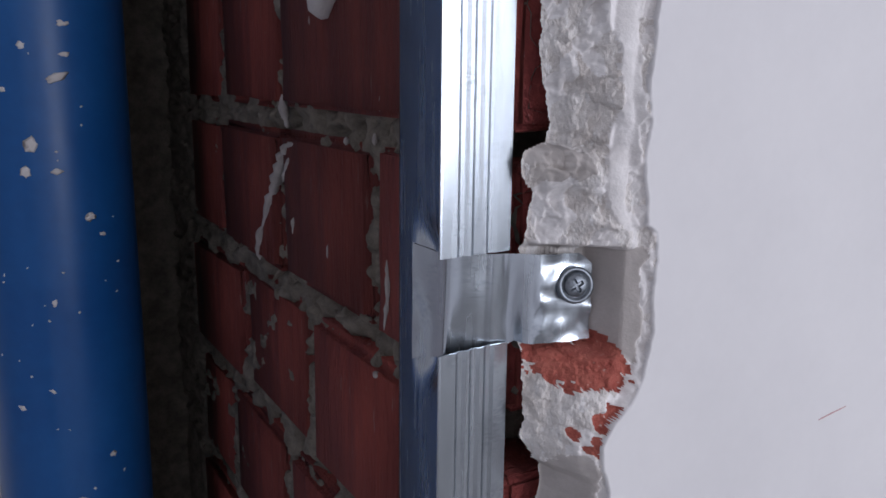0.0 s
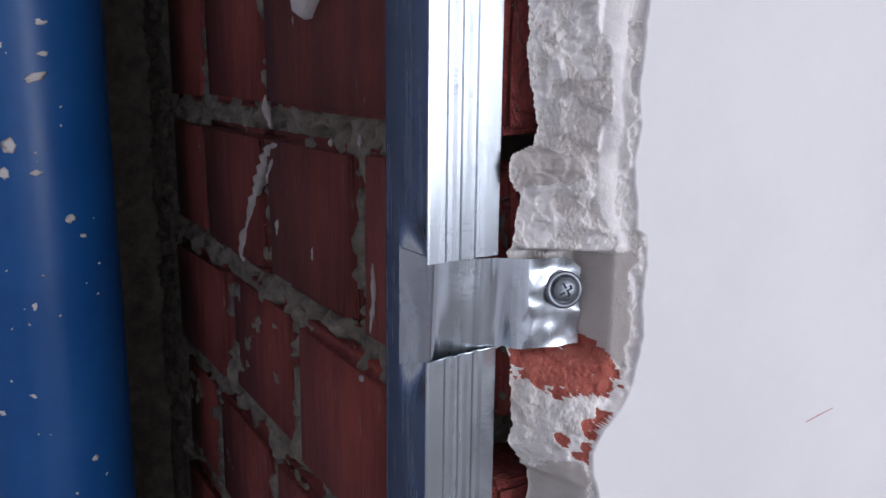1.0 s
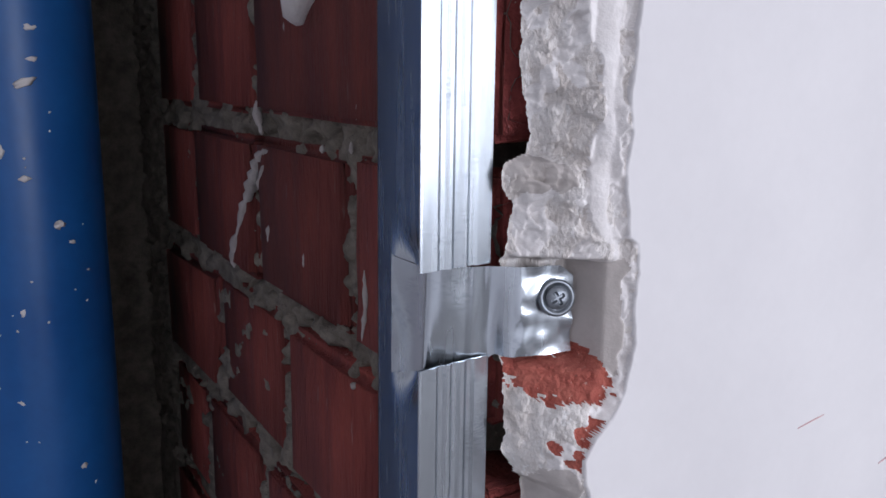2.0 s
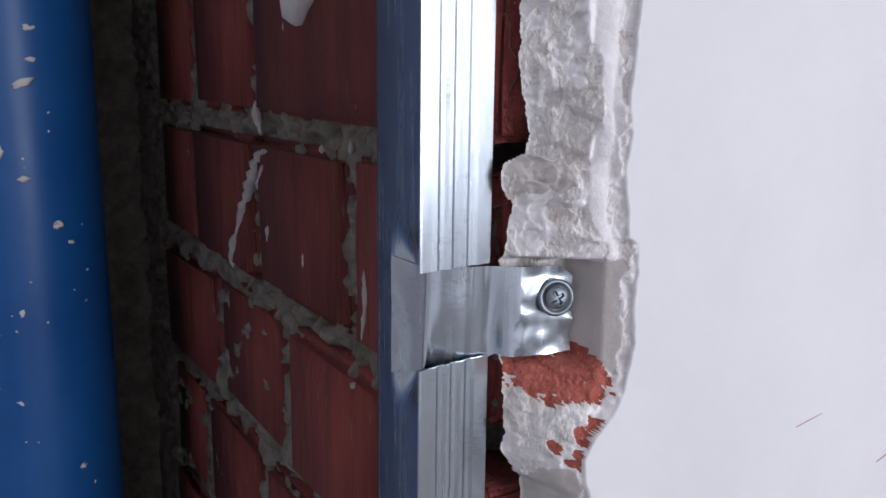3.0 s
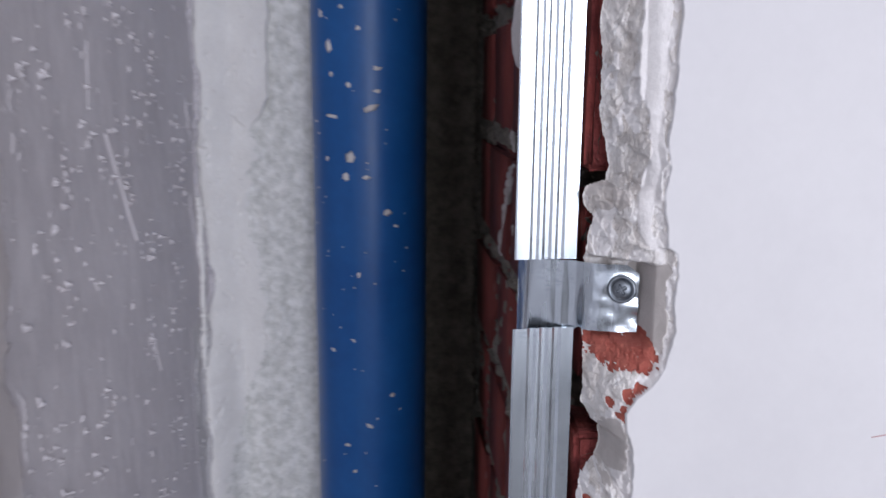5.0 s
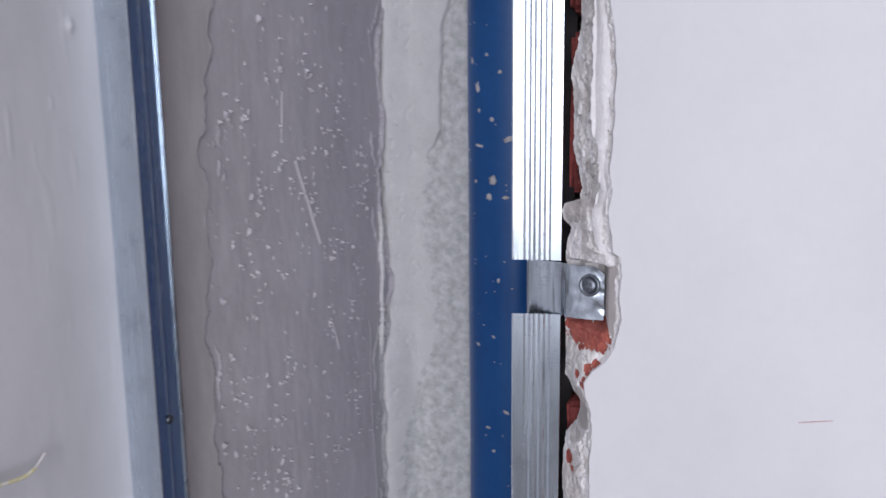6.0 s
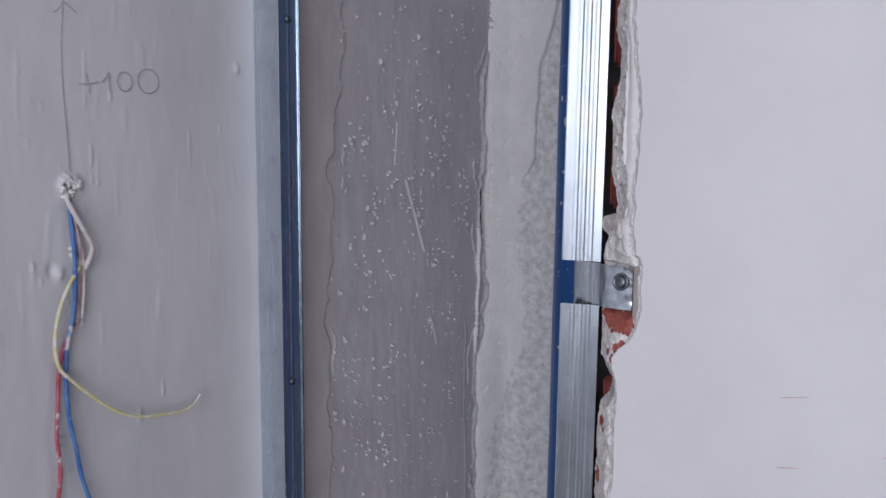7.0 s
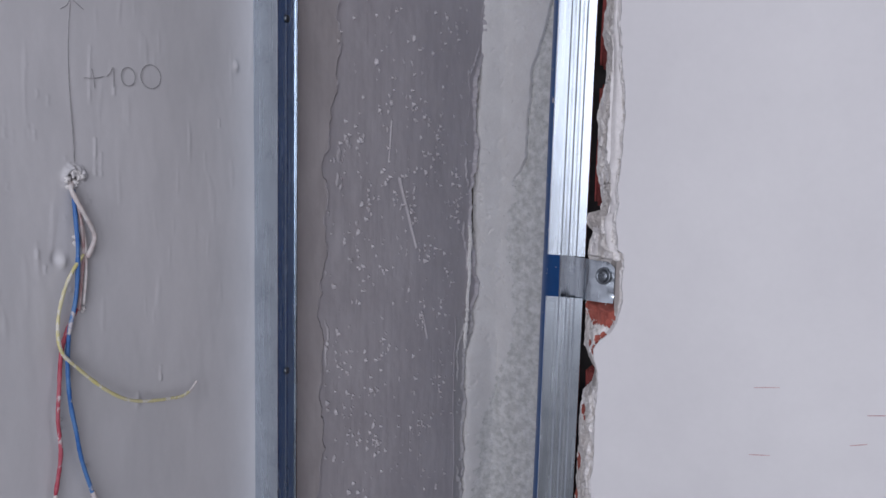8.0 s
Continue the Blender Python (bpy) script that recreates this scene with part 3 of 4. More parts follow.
def coat_place(x, z):
    e, l = plaster_edge(z), render_edge(z)
    x = np.where(np.abs(x - e) < CELL / 2, e, x)
    x = np.where(np.abs(x - l) < CELL / 2, l, x)
    t = np.clip((x - along(LEFT, z)) / np.maximum(along(EDGE, z) - along(LEFT, z), 0.004), 0, 1)
    deep = -0.0005 - 0.0050 * step(t, -0.05, 0.22) - 0.0150 * step(t, 0.02, 0.80) - 0.0030 * t
    wedge, patch, chan = smooth_wedge(x, z), flat_patch(x, z), strip_mask(x, z)
    red = step(1.04 - red_field(x, z), 0, 0.2)
    rough = facets(x + 0.25 * z, z, 0.0062, 0.0105, 3.0, 1.3) * 0.0021 + facets(x - 0.2 * z, z, 0.0026, 0.0042, 7.0, 1.2) * 0.0013 + 0.00055 * fbm(x * 620, z * 460, 9.0, 3)
    rough = rough + 0.0010 * fbm(x * 110, z * 60, 13.0, 2) + 0.0022 * np.clip(fbm(x * 330, z * 230, 21.0, 2) - 0.5, 0, 0.5)
    amp = (0.35 + 0.65 * step(t, 0.0, 0.15)) * (1 - 0.9 * wedge) * (1 - 0.75 * patch) * (1 - 0.45 * red) * (1 - 0.45 * step(t, 0.5, 1.0))
    y = deep + rough * amp
    y = y * (1 - wedge) + (-0.0150 - 1.05 * (x - 0.050) + 0.0002 * fbm(x * 160, z * 110, 2.0, 3)) * wedge
    y = y * (1 - chan) + (np.minimum(deep - 0.0009, -0.0200) - 0.0004 * fbm(x * 90, z * 60, 33.0, 2)) * chan
    lip = step(x, e - 0.0032, e - 0.0004) * (1 - wedge)
    y = y - 0.0028 * lip * (0.5 + 0.7 * step(fbm(z * 130, 0 * z, 61.0, 2), -0.3, 0.5))
    y = np.maximum(y, FACE + 0.0004)
    y = y + 0.0013 * red * step(x, l, l + 0.003)
    tab = step(x, 0.024, 0.027) * step(0.0555 - x, 0, 0.004) * step(z, 1.166, 1.170) * step(1.2035 - z, 0, 0.003)
    y = np.where(tab > 0, y * (1 - tab) + np.maximum(y, np.where(x > 0.041, -0.0040, 0.002)) * tab, y)
    y = y * (1 - step(x, e - 0.0005, e + 0.0005)) + FACE * step(x, e - 0.0005, e + 0.0005)
    y = y + np.where(x > e, 0.0004 * fbm(x * 7, z * 7, 4.0, 3) * step(x, e, e + 0.05), 0)
    return x + 0 * z, y, z + 0 * x


def coat_pick(x, z):
    e = plaster_edge(z)
    out = np.where(x > e, 0, np.where(x < render_edge(z), -1, 1))
    white = (oval(x, z, 0.0355, 1.2095, 0.0042, 0.0095) + 0.45 * fbm(x * 260, z * 180, 71.0, 3) < 1) | (fbm(x * 150, z * 70, 73.0, 3) > 0.62) | ((x > e - 0.006) & (fbm(x * 230, z * 130, 77.0, 3) > -0.1))
    out = np.where(((strip_mask(x, z) > 0.5) | white) & (out == 1), 2, out)
    bed = oval(x, z, 0.0355, 1.2285, 0.0068, 0.0062) + 0.3 * fbm(x * 260, z * 200, 75.0, 3) < 1
    out = np.where(((smooth_wedge(x, z) > 0.5) | (flat_patch(x, z) > 0.6)) & (out != 0) & (out != -1), 4, out)
    out = np.where(bed & (out == 1), 4, out)
    return np.where((red_field(x, z) < 0.97) & (out > 0), 3, out)


coat = relief("wall_north_plaster", coat_place, spaced((0.0265, 0.0660, CELL), (0.0660, 0.30, 0.006), (0.30, EAST, 0.06)), spaced((0, 0.95, 0.05), (0.95, 1.02, 0.001), (1.02, 1.38, 0.0005), (1.38, 1.45, 0.001), (1.45, ROOF, 0.05)),
              [M_white, M_coat, M_smear, M_raw, M_set], coat_pick)
tagged(coat, "white skimmed plaster with a broken rough edge", "wall", kind="structure")
wall_north = tagged(mesh_ob("wall_north", box(bmesh.new(), REVEAL + 0.09, EAST, 0.0055, 0.66, 0, ROOF), M_mortar), "red brick wall with wide mortar joints", "wall", kind="structure")


def joint_place(y, z):
    course = np.abs(((z - JOINT_Z) / COURSE + 0.5) % 1 - 0.5) * COURSE
    hollow = 0.010 * np.clip(fbm(y * 55, z * 70, 5.0, 3), 0, 1) + 0.012 * np.clip(fbm(y * 120, z * 160, 15.0, 2) - 0.35, 0, 1) + 0.04 * step(0.045 - y, 0, 0.025) * np.maximum(step(0.014 - course, 0, 0.006), step(0.012 - np.abs(z - 1.119), 0, 0.004))
    return REVEAL + 0.0035 + hollow - 0.0035 * np.clip(fbm(y * 75, z * 110, 9.0, 3), -0.2, 1), y + 0 * z, z + 0 * y


joints = relief("mortar_bed", joint_place, spaced((0.006, 0.30, 0.0014), (0.30, 0.58, 0.004)), spaced((0, 0.93, 0.06), (0.93, 1.47, 0.0014), (1.47, ROOF, 0.06)), [M_mortar], lambda y, z: 0 * y)
joints.parent = wall_north
tagged(joints, "crumbling grey-brown lime mortar", kind="stuff")

# ---- steel profile on the brick edge, with its cut and folded fixing ----
SLIT_T, SLIT_B = 1.2, 1.1690
profile = thing("steel_profile", "galvanised steel drywall profile, cut and folded at its fixing", "profile")
RIBS = (0.31, 0.51, 0.72)
front = ribbed((0, 0), (0.0272, 0.0026), RIBS, 0.0006, curl=0.0014)
part("front_flange", sheet(front, SLIT_T, ROOF), M_zinc, profile, "ribbed bright front flange")
part("front_flange", sheet(front, 0.0, lambda s: SLIT_B + 0.0002 * s), M_zinc, profile, "ribbed bright front flange")
WEB_BACK, WEB_BEND = (0.0092, 0.046), (0.0060, 0.030)
part("web", sheet([WEB_BACK, WEB_BEND], 0.0, ROOF), M_zinc, profile, "smooth dark-reflecting web")
web_front = [Vector(WEB_BEND) * (1 - k / 14) for k in range(15)]
NEAR = [0.001 * k / (ROOF - SLIT_T) for k in range(26)]


def pulled(s, h):
    """How far the pull of the fold dents the web beside the cut, h metres from it."""
    return 0.0033 * float(step(s, 0.0, 0.62) * step(1.02 - s, 0.0, 0.36)) * math.exp(-(h / 0.0075) ** 2)


part("web", sheet(web_front, SLIT_T, ROOF, levels=NEAR + [1.0], warp=lambda s, v: pulled(s, v * (ROOF - SLIT_T))), M_zinc, profile, smooth=True)
part("web", sheet(web_front, 0.0, lambda s: SLIT_B - 0.0105 * (1 - s), levels=[0.0] + [1 - v for v in NEAR[::-1]], warp=lambda s, v: pulled(s, (1 - v) * SLIT_B)), M_zinc, profile, smooth=True)
# rear flange coloured dark to stand for shade behind the front flange
part("rear_flange", sheet([WEB_BACK, (0.029, 0.0455)], 0.0, ROOF), M_shaded_steel, profile, "rear flange, coloured dark for the shade inside the profile")
fold = [Vector((p.x, p.y)) for p in smooth_line([(*WEB_BEND, 0), (0.0061, 0.0210, 0), (0.0065, 0.0115, 0), (0.0076, 0.0086, 0), (0.0105, 0.0072, 0), (0.0160, 0.0053, 0), (0.0220, 0.0034, 0), (0.0272, 0.0016, 0), (0.0308, -0.0035, 0),
                                                 (0.0350, -0.0062, 0), (0.0430, -0.0077, 0), (0.0520, -0.0087, 0)], 5)]


def crumple(s, v):
    p = Vector((s * 60, v * 26, 2.0))
    lean = -0.0034 * (v - 0.5) * float(step(s, 0.26, 0.36) * step(0.70 - s, 0.0, 0.12))
    return lean + 0.0005 * noise.noise(p * 0.11) + (0.0011 * noise.noise(p * 0.26) if s > 0.72 else 0.0) + 0.0005 * math.exp(-((s - 0.48) / 0.014) ** 2) + 0.0004 * math.exp(-((s - 0.55) / 0.014) ** 2)


part("fixing_tab", sheet(fold, lambda s: SLIT_B - 0.0120 * float(step(0.62 - s, 0, 0.13)) + 0.0012 * s, lambda s: SLIT_T - 0.0005 - 0.004 * max(0, s - 0.93) / 0.07, rows=16, warp=crumple), M_zinc, profile,
     "crumpled tab folded out of the profile", smooth=True)

# ---- screw in the tab ----
screw = thing("screw", "grey steel cross-head screw with a wide washer", "screw", (0.0446, -0.0092, 1.1893))
aim = Matrix.Rotation(radians(-20), 4, "Z") @ Matrix.Rotation(radians(84), 4, "X")
part("washer", lathe(bmesh.new(), [(0.0034, 0.0), (0.0056, 0.0), (0.0061, 0.0004), (0.0061, 0.0012), (0.0057, 0.0017), (0.0048, 0.0019), (0.0046, 0.0013), (0.0034, 0.0013)], 40, aim), M_steel, screw, smooth=True)
bm = bmesh.new()
rings = []
for k in range(25):
    r = 0.0037 * k / 24
    ring = []
    for a in range(48):
        x, y = r * math.cos(2 * math.pi * a / 48), r * math.sin(2 * math.pi * a / 48)
        c, s = math.cos(0.5), math.sin(0.5)
        u, w = abs(c * x + s * y), abs(c * y - s * x)
        h = 0.0030 - 0.0009 * (r / 0.0037) ** 3
        h -= 0.0009 * max(0.0, 1 - max(0.0, min(u, w) - 0.00035) / 0.0003) * max(0.0, min(1.0, (0.0024 - r) / 0.0003)) if min(u, w) < 0.00065 else 0.0
        ring.append(bm.verts.new(aim @ Vector((x, y, h))))
    rings.append(ring)
rings.append([bm.verts.new(aim @ Vector((0.0037 * math.cos(2 * math.pi * a / 48), 0.0037 * math.sin(2 * math.pi * a / 48), 0.0010))) for a in range(48)])
for a, b in zip(rings, rings[1:]):
    for k in range(48):
        bm.faces.new((a[k], a[(k + 1) % 48], b[(k + 1) % 48], b[k]))
bmesh.ops.remove_doubles(bm, verts=bm.verts, dist=1e-6)
bmesh.ops.recalc_face_normals(bm, faces=bm.faces)
part("screw_head", bm, M_steel, screw, "cross-recessed head")
part("shank", lathe(bmesh.new(), [(0.0019, -0.012), (0.0019, 0.001)], 12, aim), M_steel, screw)

# ---- profile on the west wall ----
side = thing("steel_profile", "galvanised steel drywall profile fixed upright to the plastered wall", "profile")
part("front_flange", sheet(ribbed((-0.2925, 0.0382), (-0.2588, 0.0275), (0.3, 0.62), 0.0003), 0.0, ROOF), M_zinc, side, "dull ribbed flange")
part("web", sheet(ribbed((-0.2588, 0.0275), (-0.2622, 0.0600), (0.5,), 0.0001), 0.0, ROOF), M_zinc, side, "dark blue-reflecting web")
part("lip", sheet([(-0.2622, 0.0600), (-0.2617, 0.0606), (-0.2609, 0.0604)], 0.0, ROOF, thick=0.0009), M_zinc, side, "bright cut edge")

# screw shapes added in place of two dark blotches on the web
for z in (1.064, 1.383):
    blotch = tagged(mesh_ob("screw", lathe(bmesh.new(), [(0.0012, -0.008), (0.0012, 0.0), (0.0036, 0.0002), (0.0034, 0.0011), (0.0020, 0.0016), (0.0004, 0.0016)], 20, Matrix.Rotation(radians(90), 4, "Y")), M_steel, smooth=True),
                  "added dark stud standing in for a blotch on the steel profile", "screw", group="screws in the wall profile")
    blotch.location = (-0.2602, 0.0435, z)

# ---- riser pipe with plaster splashes ----
PIPE, PIPE_R = (-0.076, 0.408), 0.051
pipe = thing("riser_pipe", "blue enamelled riser pipe splashed with white plaster", "pipe", (PIPE[0], PIPE[1], 0))
bm = bmesh.new()
lathe(bm, [(PIPE_R + 0.0002 * math.sin(i * 1.7), i * ROOF / 40) for i in range(41)], 64, Matrix.Identity(4))
part("pipe", bm, M_blue, pipe, smooth=True)
# angle from the front towards the east, height, width, tall, tilt
SPLASHES = [(-39, 1.304, 5, 9, 0), (-37, 1.281, 3, 4, 0), (-18, 1.272, 4, 4, 0), (10, 1.286, 6, 3, 0), (9, 1.267, 5, 3, 0), (-36, 1.246, 9, 3, 8), (2, 1.253, 11, 4, -22), (-62, 1.241, 3, 2, 0),
            (-17, 1.212, 6, 8, 30), (-22, 1.195, 5, 6, 0), (-2, 1.195, 5, 3, 0), (-44, 1.210, 3, 3, 0), (19, 1.1645, 6, 5, -30), (27, 1.1525, 4, 2.5, 10), (-10, 1.110, 3, 4, 0), (-40, 1.0386, 4, 3, 0),
            (-16, 1.050, 4, 2, 30), (23, 0.998, 4, 4, 0), (-0.5, 0.970, 5, 3, 30), (-24, 0.950, 4, 3, 0), (-16, 0.925, 3, 3, 0), (-50, 1.33, 4, 5, 0), (-25, 1.335, 3, 3, 0), (-8, 1.318, 4, 3, 0)]
more = random.Random(3)
SPLASHES += [(more.uniform(-75, 40), more.uniform(0.85, 1.45), more.uniform(0.8, 2.0), more.uniform(0.8, 2.4), more.uniform(-40, 40)) for _ in range(60)]
for i, (ang, z, wd, tall, tilt) in enumerate(SPLASHES):
    a = radians(ang)
    bm = lump((0, 0, 0), (wd * 0.0006, 0.0005, tall * 0.0006), seed=i + 1, rough=0.9, sub=2 if wd > 2.5 else 1)
    m = Matrix.Translation((PIPE_R * math.sin(a), -PIPE_R * math.cos(a), z)) @ Matrix.Rotation(a, 4, "Z") @ Matrix.Rotation(radians(tilt), 4, "Y")
    bmesh.ops.transform(bm, matrix=m, verts=bm.verts)
    part("plaster_splash", bm, M_smear, pipe, smooth=True)

# ---- cable ends out of the wall ----
cable = thing("cable_ends", "cut cable cores hanging out of a hole, smeared with plaster", "cable", (west(-0.139), -0.139, 1.245))


def off_wall(y, z, out):
    """A place in front of the west wall, from the cable's hole."""
    return Vector((west(y) + out * 0.74, y - out * 0.66, z + out * 0.07)) - cable.location


def core(name, pts, r, mat, label):
    part(name, tube([off_wall(*p) for p in pts], r, lumps=0.25), mat, cable, label, smooth=True)


core("cable_sheath", [(-0.139, 1.246, -0.006), (-0.1415, 1.239, 0.005), (-0.137, 1.229, 0.010), (-0.1314, 1.219, 0.012), (-0.125, 1.2065, 0.010), (-0.1245, 1.199, 0.009), (-0.1303, 1.187, 0.006)], 0.0019, M_wwhite, "white looped core")
core("yellow_core", [(-0.1335, 1.19, 0.007), (-0.1429, 1.178, 0.009), (-0.1506, 1.1622, 0.010), (-0.1553, 1.1418, 0.010), (-0.1538, 1.1225, 0.011), (-0.1444, 1.1097, 0.012), (-0.1169, 1.0832, 0.014), (-0.0917, 1.069, 0.016),
                     (-0.0531, 1.0625, 0.018), (-0.0412, 1.0645, 0.019)], 0.0014, M_wyel, "yellow core, smeared with plaster")
core("bare_end", [(-0.0412, 1.0645, 0.019), (-0.0370, 1.068, 0.019), (-0.0332, 1.0722, 0.020)], 0.0011, M_wwhite, "stripped pale wire end")
core("blue_core", [(-0.140, 1.238, 0.002), (-0.1385, 1.2112, 0.007), (-0.1378, 1.1943, 0.008), (-0.1403, 1.1606, 0.007), (-0.1472, 1.1319, 0.006), (-0.1491, 1.1064, 0.007), (-0.1478, 1.08, 0.008), (-0.144, 1.0569, 0.008),
                   (-0.1402, 1.0333, 0.008), (-0.1317, 1.0029, 0.008)], 0.0017, M_wblue, "blue core with white plaster stains")
core("red_core", [(-0.1403, 1.150, 0.004), (-0.150, 1.131, 0.004), (-0.1541, 1.1161, 0.006), (-0.1564, 1.0909, 0.007), (-0.158, 1.0697, 0.008), (-0.1568, 1.0431, 0.007), (-0.1622, 1.0125, 0.006)], 0.0016, M_wred, "red core with white plaster stains")
core("bare_end", [(-0.1322, 1.006, 0.008), (-0.1300, 0.998, 0.0085), (-0.1285, 0.990, 0.008), (-0.1290, 0.980, 0.008)], 0.0021, M_wwhite, "plaster-caked wire end")
core("bare_end", [(-0.1618, 1.0135, 0.006), (-0.1630, 1.006, 0.0065), (-0.1625, 0.999, 0.006), (-0.1630, 0.985, 0.006)], 0.0018, M_wwhite, "plaster-caked wire end")
core("brown_core", [(-0.1385, 1.232, 0.004), (-0.1345, 1.212, 0.006), (-0.1335, 1.19, 0.004), (-0.1365, 1.165, 0.004), (-0.1385, 1.1475, 0.004)], 0.0013, M_wpink, "dusty brown core")
core("brown_core", [(-0.1375, 1.234, 0.005), (-0.1325, 1.205, 0.004), (-0.1315, 1.18, 0.005), (-0.1345, 1.152, 0.005)], 0.0012, M_wwhite, "dusty pale core")
for i, (y, z, r) in enumerate(((-0.1385, 1.2505, 0.0042), (-0.134, 1.2475, 0.0034), (-0.1435, 1.2455, 0.0036), (-0.138, 1.2425, 0.0032), (-0.1345, 1.1485, 0.0022), (-0.1362, 1.147, 0.0018), (-0.1385, 1.2035, 0.0030), (-0.1395, 1.1985, 0.0026), (-0.1405, 1.1580, 0.0024), (-0.1575, 1.0690, 0.0026), (-0.1572, 1.0620, 0.0022), (-0.1440, 1.0560, 0.0024), (-0.1380, 1.0270, 0.0022), (-0.1480, 1.1290, 0.0022), (-0.1440, 1.2400, 0.0024))):
    part("plaster_clod", lump(off_wall(y, z, 0.002), (r * 0.5, r * 0.75, r * 0.75), seed=i, rough=1.1, sub=3), M_smear, cable, smooth=True)


# ---- pencil notes ----
def stroke(bm_list, pts, r=0.00035):
    bm_list.append(tube([Vector((west(y) + 0.0004, y, z)) for y, z in pts], r, sides=5, per=5))


note = thing("pencil_note", "handwritten pencil number with an upward arrow on plaster", "note", (0, 0, 0))


def glyph(name, *lines):
    strokes = []
    for pts in lines:
        stroke(strokes, pts)
    joined = bmesh.new()
    for s in strokes:
        me = bpy.data.meshes.new("stroke")
        s.to_mesh(me)
        s.free()
        joined.from_mesh(me)
        bpy.data.meshes.remove(me)
    part(name, joined, M_pencil, note)


def loop(cy, cz, ry, rz):
    return [(cy + ry * math.sin(a), cz + rz * math.cos(a)) for a in (2 * math.pi * k / 12 for k in range(13))]


glyph("arrow", [(-0.1387, 1.2568), (-0.1392, 1.28), (-0.1408, 1.3135), (-0.1405, 1.345), (-0.1375, 1.3745)], [(-0.1455, 1.3655), (-0.1405, 1.369), (-0.1375, 1.3745)], [(-0.1375, 1.3745), (-0.131, 1.370), (-0.1275, 1.3675)])
glyph("plus_sign", [(-0.1289, 1.3191), (-0.1215, 1.3192), (-0.1130, 1.3212)], [(-0.1225, 1.3263), (-0.1212, 1.319), (-0.1205, 1.3120)])
glyph("digit_one", [(-0.1105, 1.3215), (-0.1075, 1.3245), (-0.1046, 1.3285), (-0.1044, 1.322), (-0.1047, 1.3138)])
glyph("digit_zero", loop(-0.0919, 1.3228, 0.0062, 0.0070))
glyph("digit_zero", loop(-0.0713, 1.3243, 0.0092, 0.0092))

for pts in ([(0.1492, 1.1292), (0.157, 1.1305), (0.1648, 1.1316)], [(0.1496, 1.0845), (0.1621, 1.0862)], [(0.207, 1.1010), (0.2164, 1.1035)], [(0.215, 1.1215), (0.225, 1.1231)]):
    tagged(mesh_ob("pencil_tick", tube([Vector((x, FACE - 0.0002, z)) for x, z in pts], 0.0003, sides=5, per=4), M_redline), "faint reddish pencil tick on white plaster", "mark", group="pencil ticks on the wall")

# ---- drips and smears on the brick ----
DRIPS = [([(0.2377, 1.2453), (0.2358, 1.2377), (0.2295, 1.2273)], 0.0026), ([(0.2170, 1.2195), (0.2330, 1.2150), (0.2540, 1.1934), (0.2735, 1.1704), (0.2890, 1.1498), (0.2897, 1.1409)], 0.0034), ([(0.222, 1.214), (0.232, 1.205), (0.240, 1.196)], 0.0016),
         ([(0.1872, 1.2939), (0.1875, 1.282), (0.1856, 1.2712)], 0.0018), ([(0.1040, 1.256), (0.1060, 1.2490), (0.1092, 1.2404)], 0.0010), ([(0.1023, 1.1771), (0.1012, 1.1623), (0.1054, 1.1446)], 0.0013),
         ([(0.1717, 1.1718), (0.1723, 1.1644)], 0.0010), ([(0.2216, 1.1784), (0.2247, 1.1684)], 0.0016), ([(0.1143, 1.2310), (0.1145, 1.2257)], 0.0012), ([(0.1459, 1.2275), (0.1462, 1.2235)], 0.0011), ([(0.1135, 1.1225), (0.1150, 1.1190)], 0.0014)]
for pts, r in DRIPS:
    part("plaster_drip", tube([Vector((REVEAL - 0.0002, y, z)) for y, z in pts], r, sides=7, per=7, lumps=0.9, taper=True), M_drip, wall_north, smooth=True)
blob = lump((0, 0, 0), (0.011, 0.015, 0.034), seed=4, rough=0.22, sub=3, turn=(34, 0, 0))
bmesh.ops.translate(blob, verts=blob.verts, vec=(REVEAL - 0.003, 0.150, 1.312))
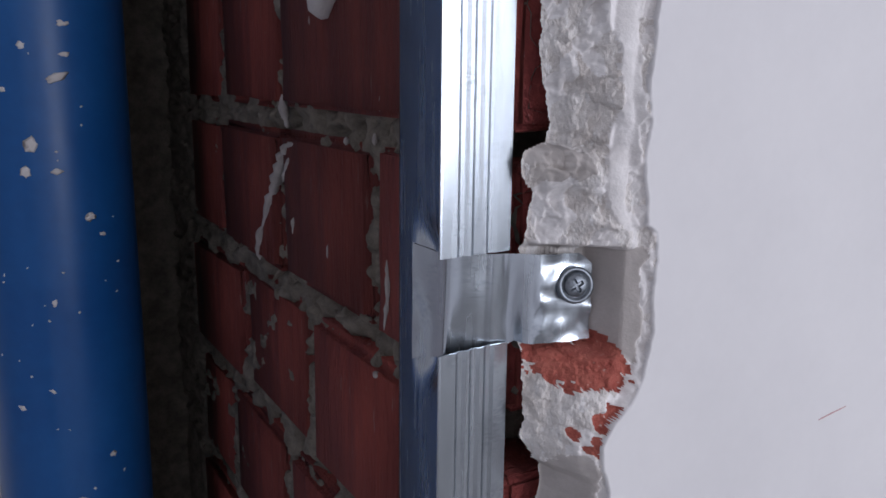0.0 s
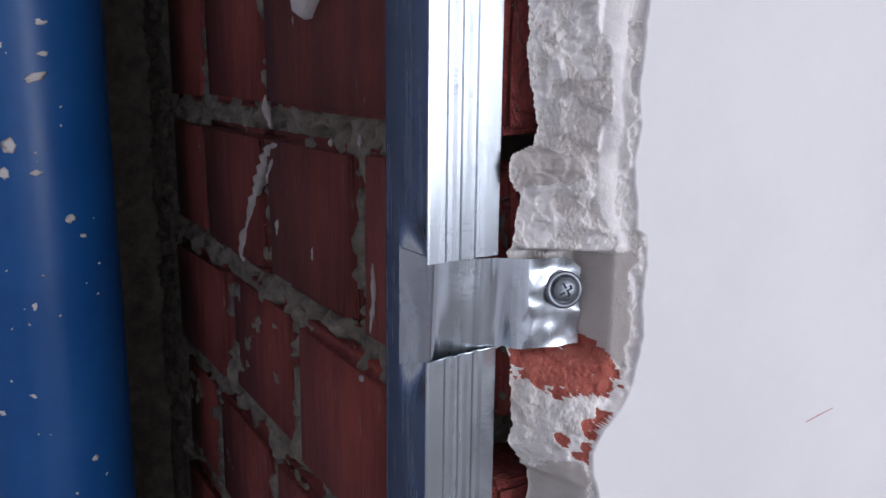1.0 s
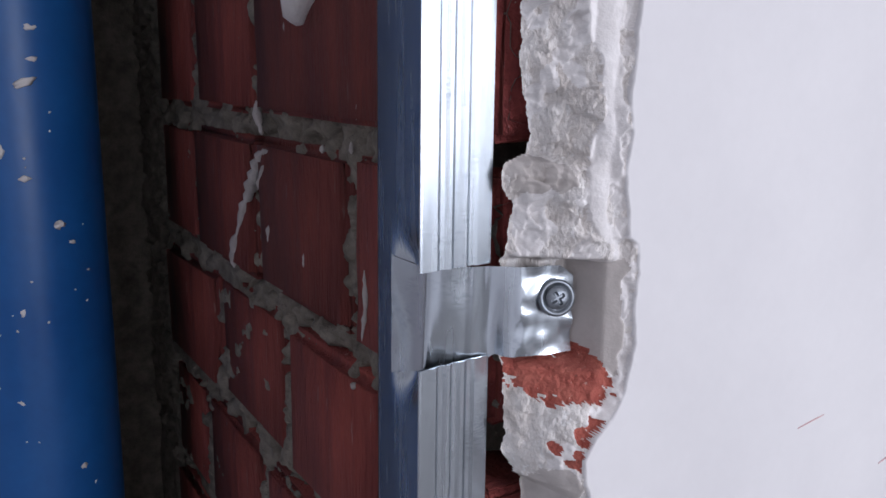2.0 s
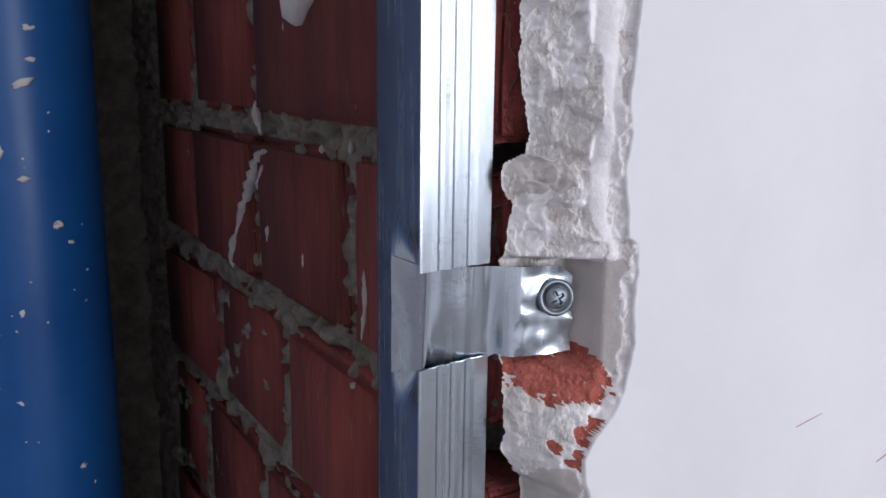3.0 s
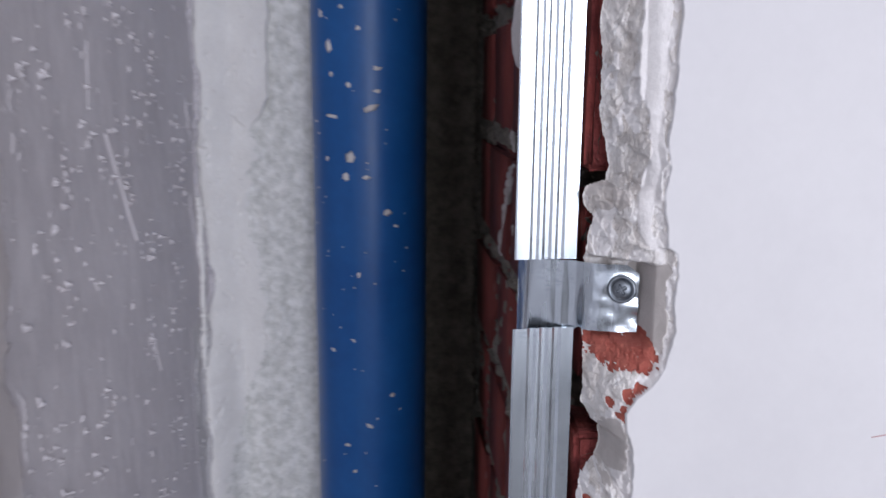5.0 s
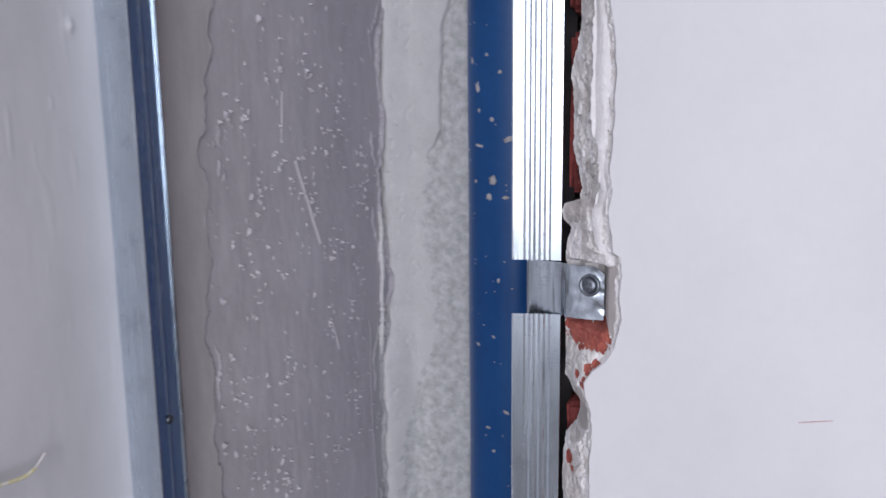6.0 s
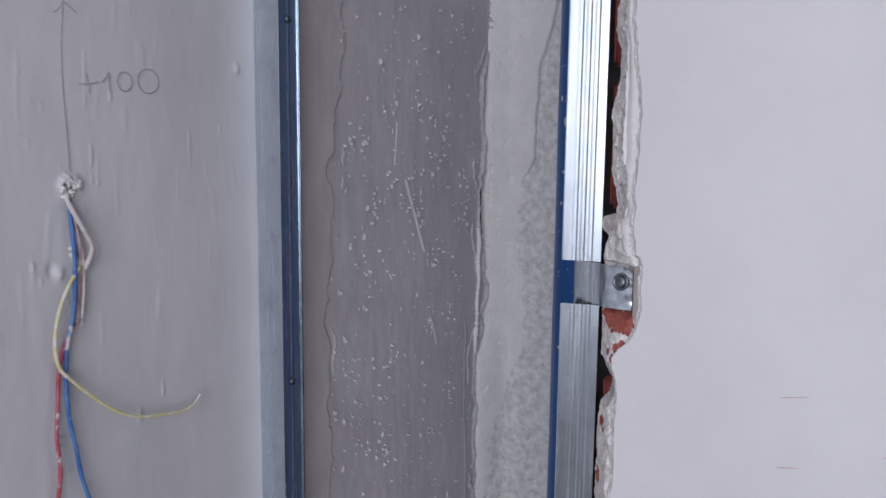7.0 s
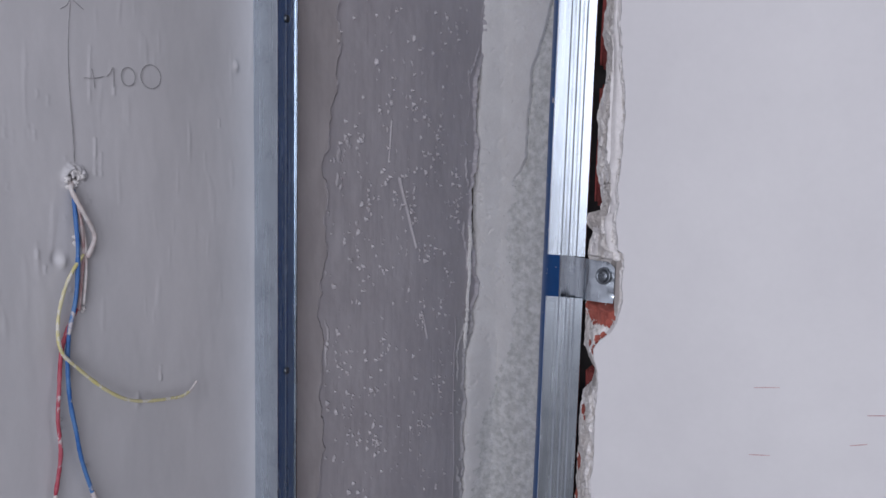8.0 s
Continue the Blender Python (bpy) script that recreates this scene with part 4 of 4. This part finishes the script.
part("foam_blob", blob, M_smear, wall_north, "pale sagging blob of plaster", smooth=True)

# ---- bricks of the niche's side ----
BRICKS = {}
brng = random.Random(11)


def brick_mesh(length, kind):
    key = (round(length, 3), kind)
    if key not in BRICKS:
        bm = bmesh.new()
        box(bm, 0, 0.10, 0, length, -0.0425, 0.0425)
        bmesh.ops.bevel(bm, geom=list(bm.edges), offset=0.0028 if kind == 9 else 0.005, segments=3, affect="EDGES")
        off = Vector((kind * 3.7, kind * 1.9, 0))
        for v in bm.verts:
            v.co += Vector((0.0016 * noise.noise(v.co * 30 + off), 0.0016 * noise.noise(v.co * 26 - off), 0.0018 * noise.noise(v.co * 22 + off * 2)))
        if kind == 9:
            bmesh.ops.subdivide_edges(bm, edges=list(bm.edges), cuts=3, use_grid_fill=True)
            for v in bm.verts:
                w = v.co * 140
                v.co += Vector((noise.noise(w), noise.noise(w + Vector((9, 0, 0))), noise.noise(w + Vector((0, 9, 0))))) * 0.0011
        me = bpy.data.meshes.new("brick")
        bm.to_mesh(me)
        bm.free()
        me.materials.append(M_brick)
        me.materials.append(M_chip)
        me.polygons.foreach_set("material_index", [int(kind == 9 and f.normal.y < -0.5) for f in me.polygons])
        me.polygons.foreach_set("use_smooth", [True] * len(me.polygons))
        BRICKS[key] = me
    return BRICKS[key]


for k in range(-12, 15):
    zc = JOINT_Z + COURSE * (k + 0.5)
    cuts = (0.118, 0.246, 0.374) if k % 2 else (0.238, 0.366)
    if k == -2:
        cuts = (0.082, 0.205, 0.333)
    y = 0.0
    for j, c in enumerate((*cuts, 0.476)):
        ln = c - y - 0.006 - (0.006 if j else 0.0060)
        ob = new("brick", brick_mesh(ln, (k + j) % 3 if j or not -5 < k < 4 else 9))
        ob.parent = wall_north
        ob.location = (REVEAL + brng.uniform(-0.0015, 0.002), y + (0.006 if j else 0.0065), zc + brng.uniform(-0.001, 0.001))
        if k == -2 and j == 0:
            ob.location.z -= 0.011
        ob.rotation_euler = (brng.uniform(-0.008, 0.008), 0, brng.uniform(-0.01, 0.01))
        y = c
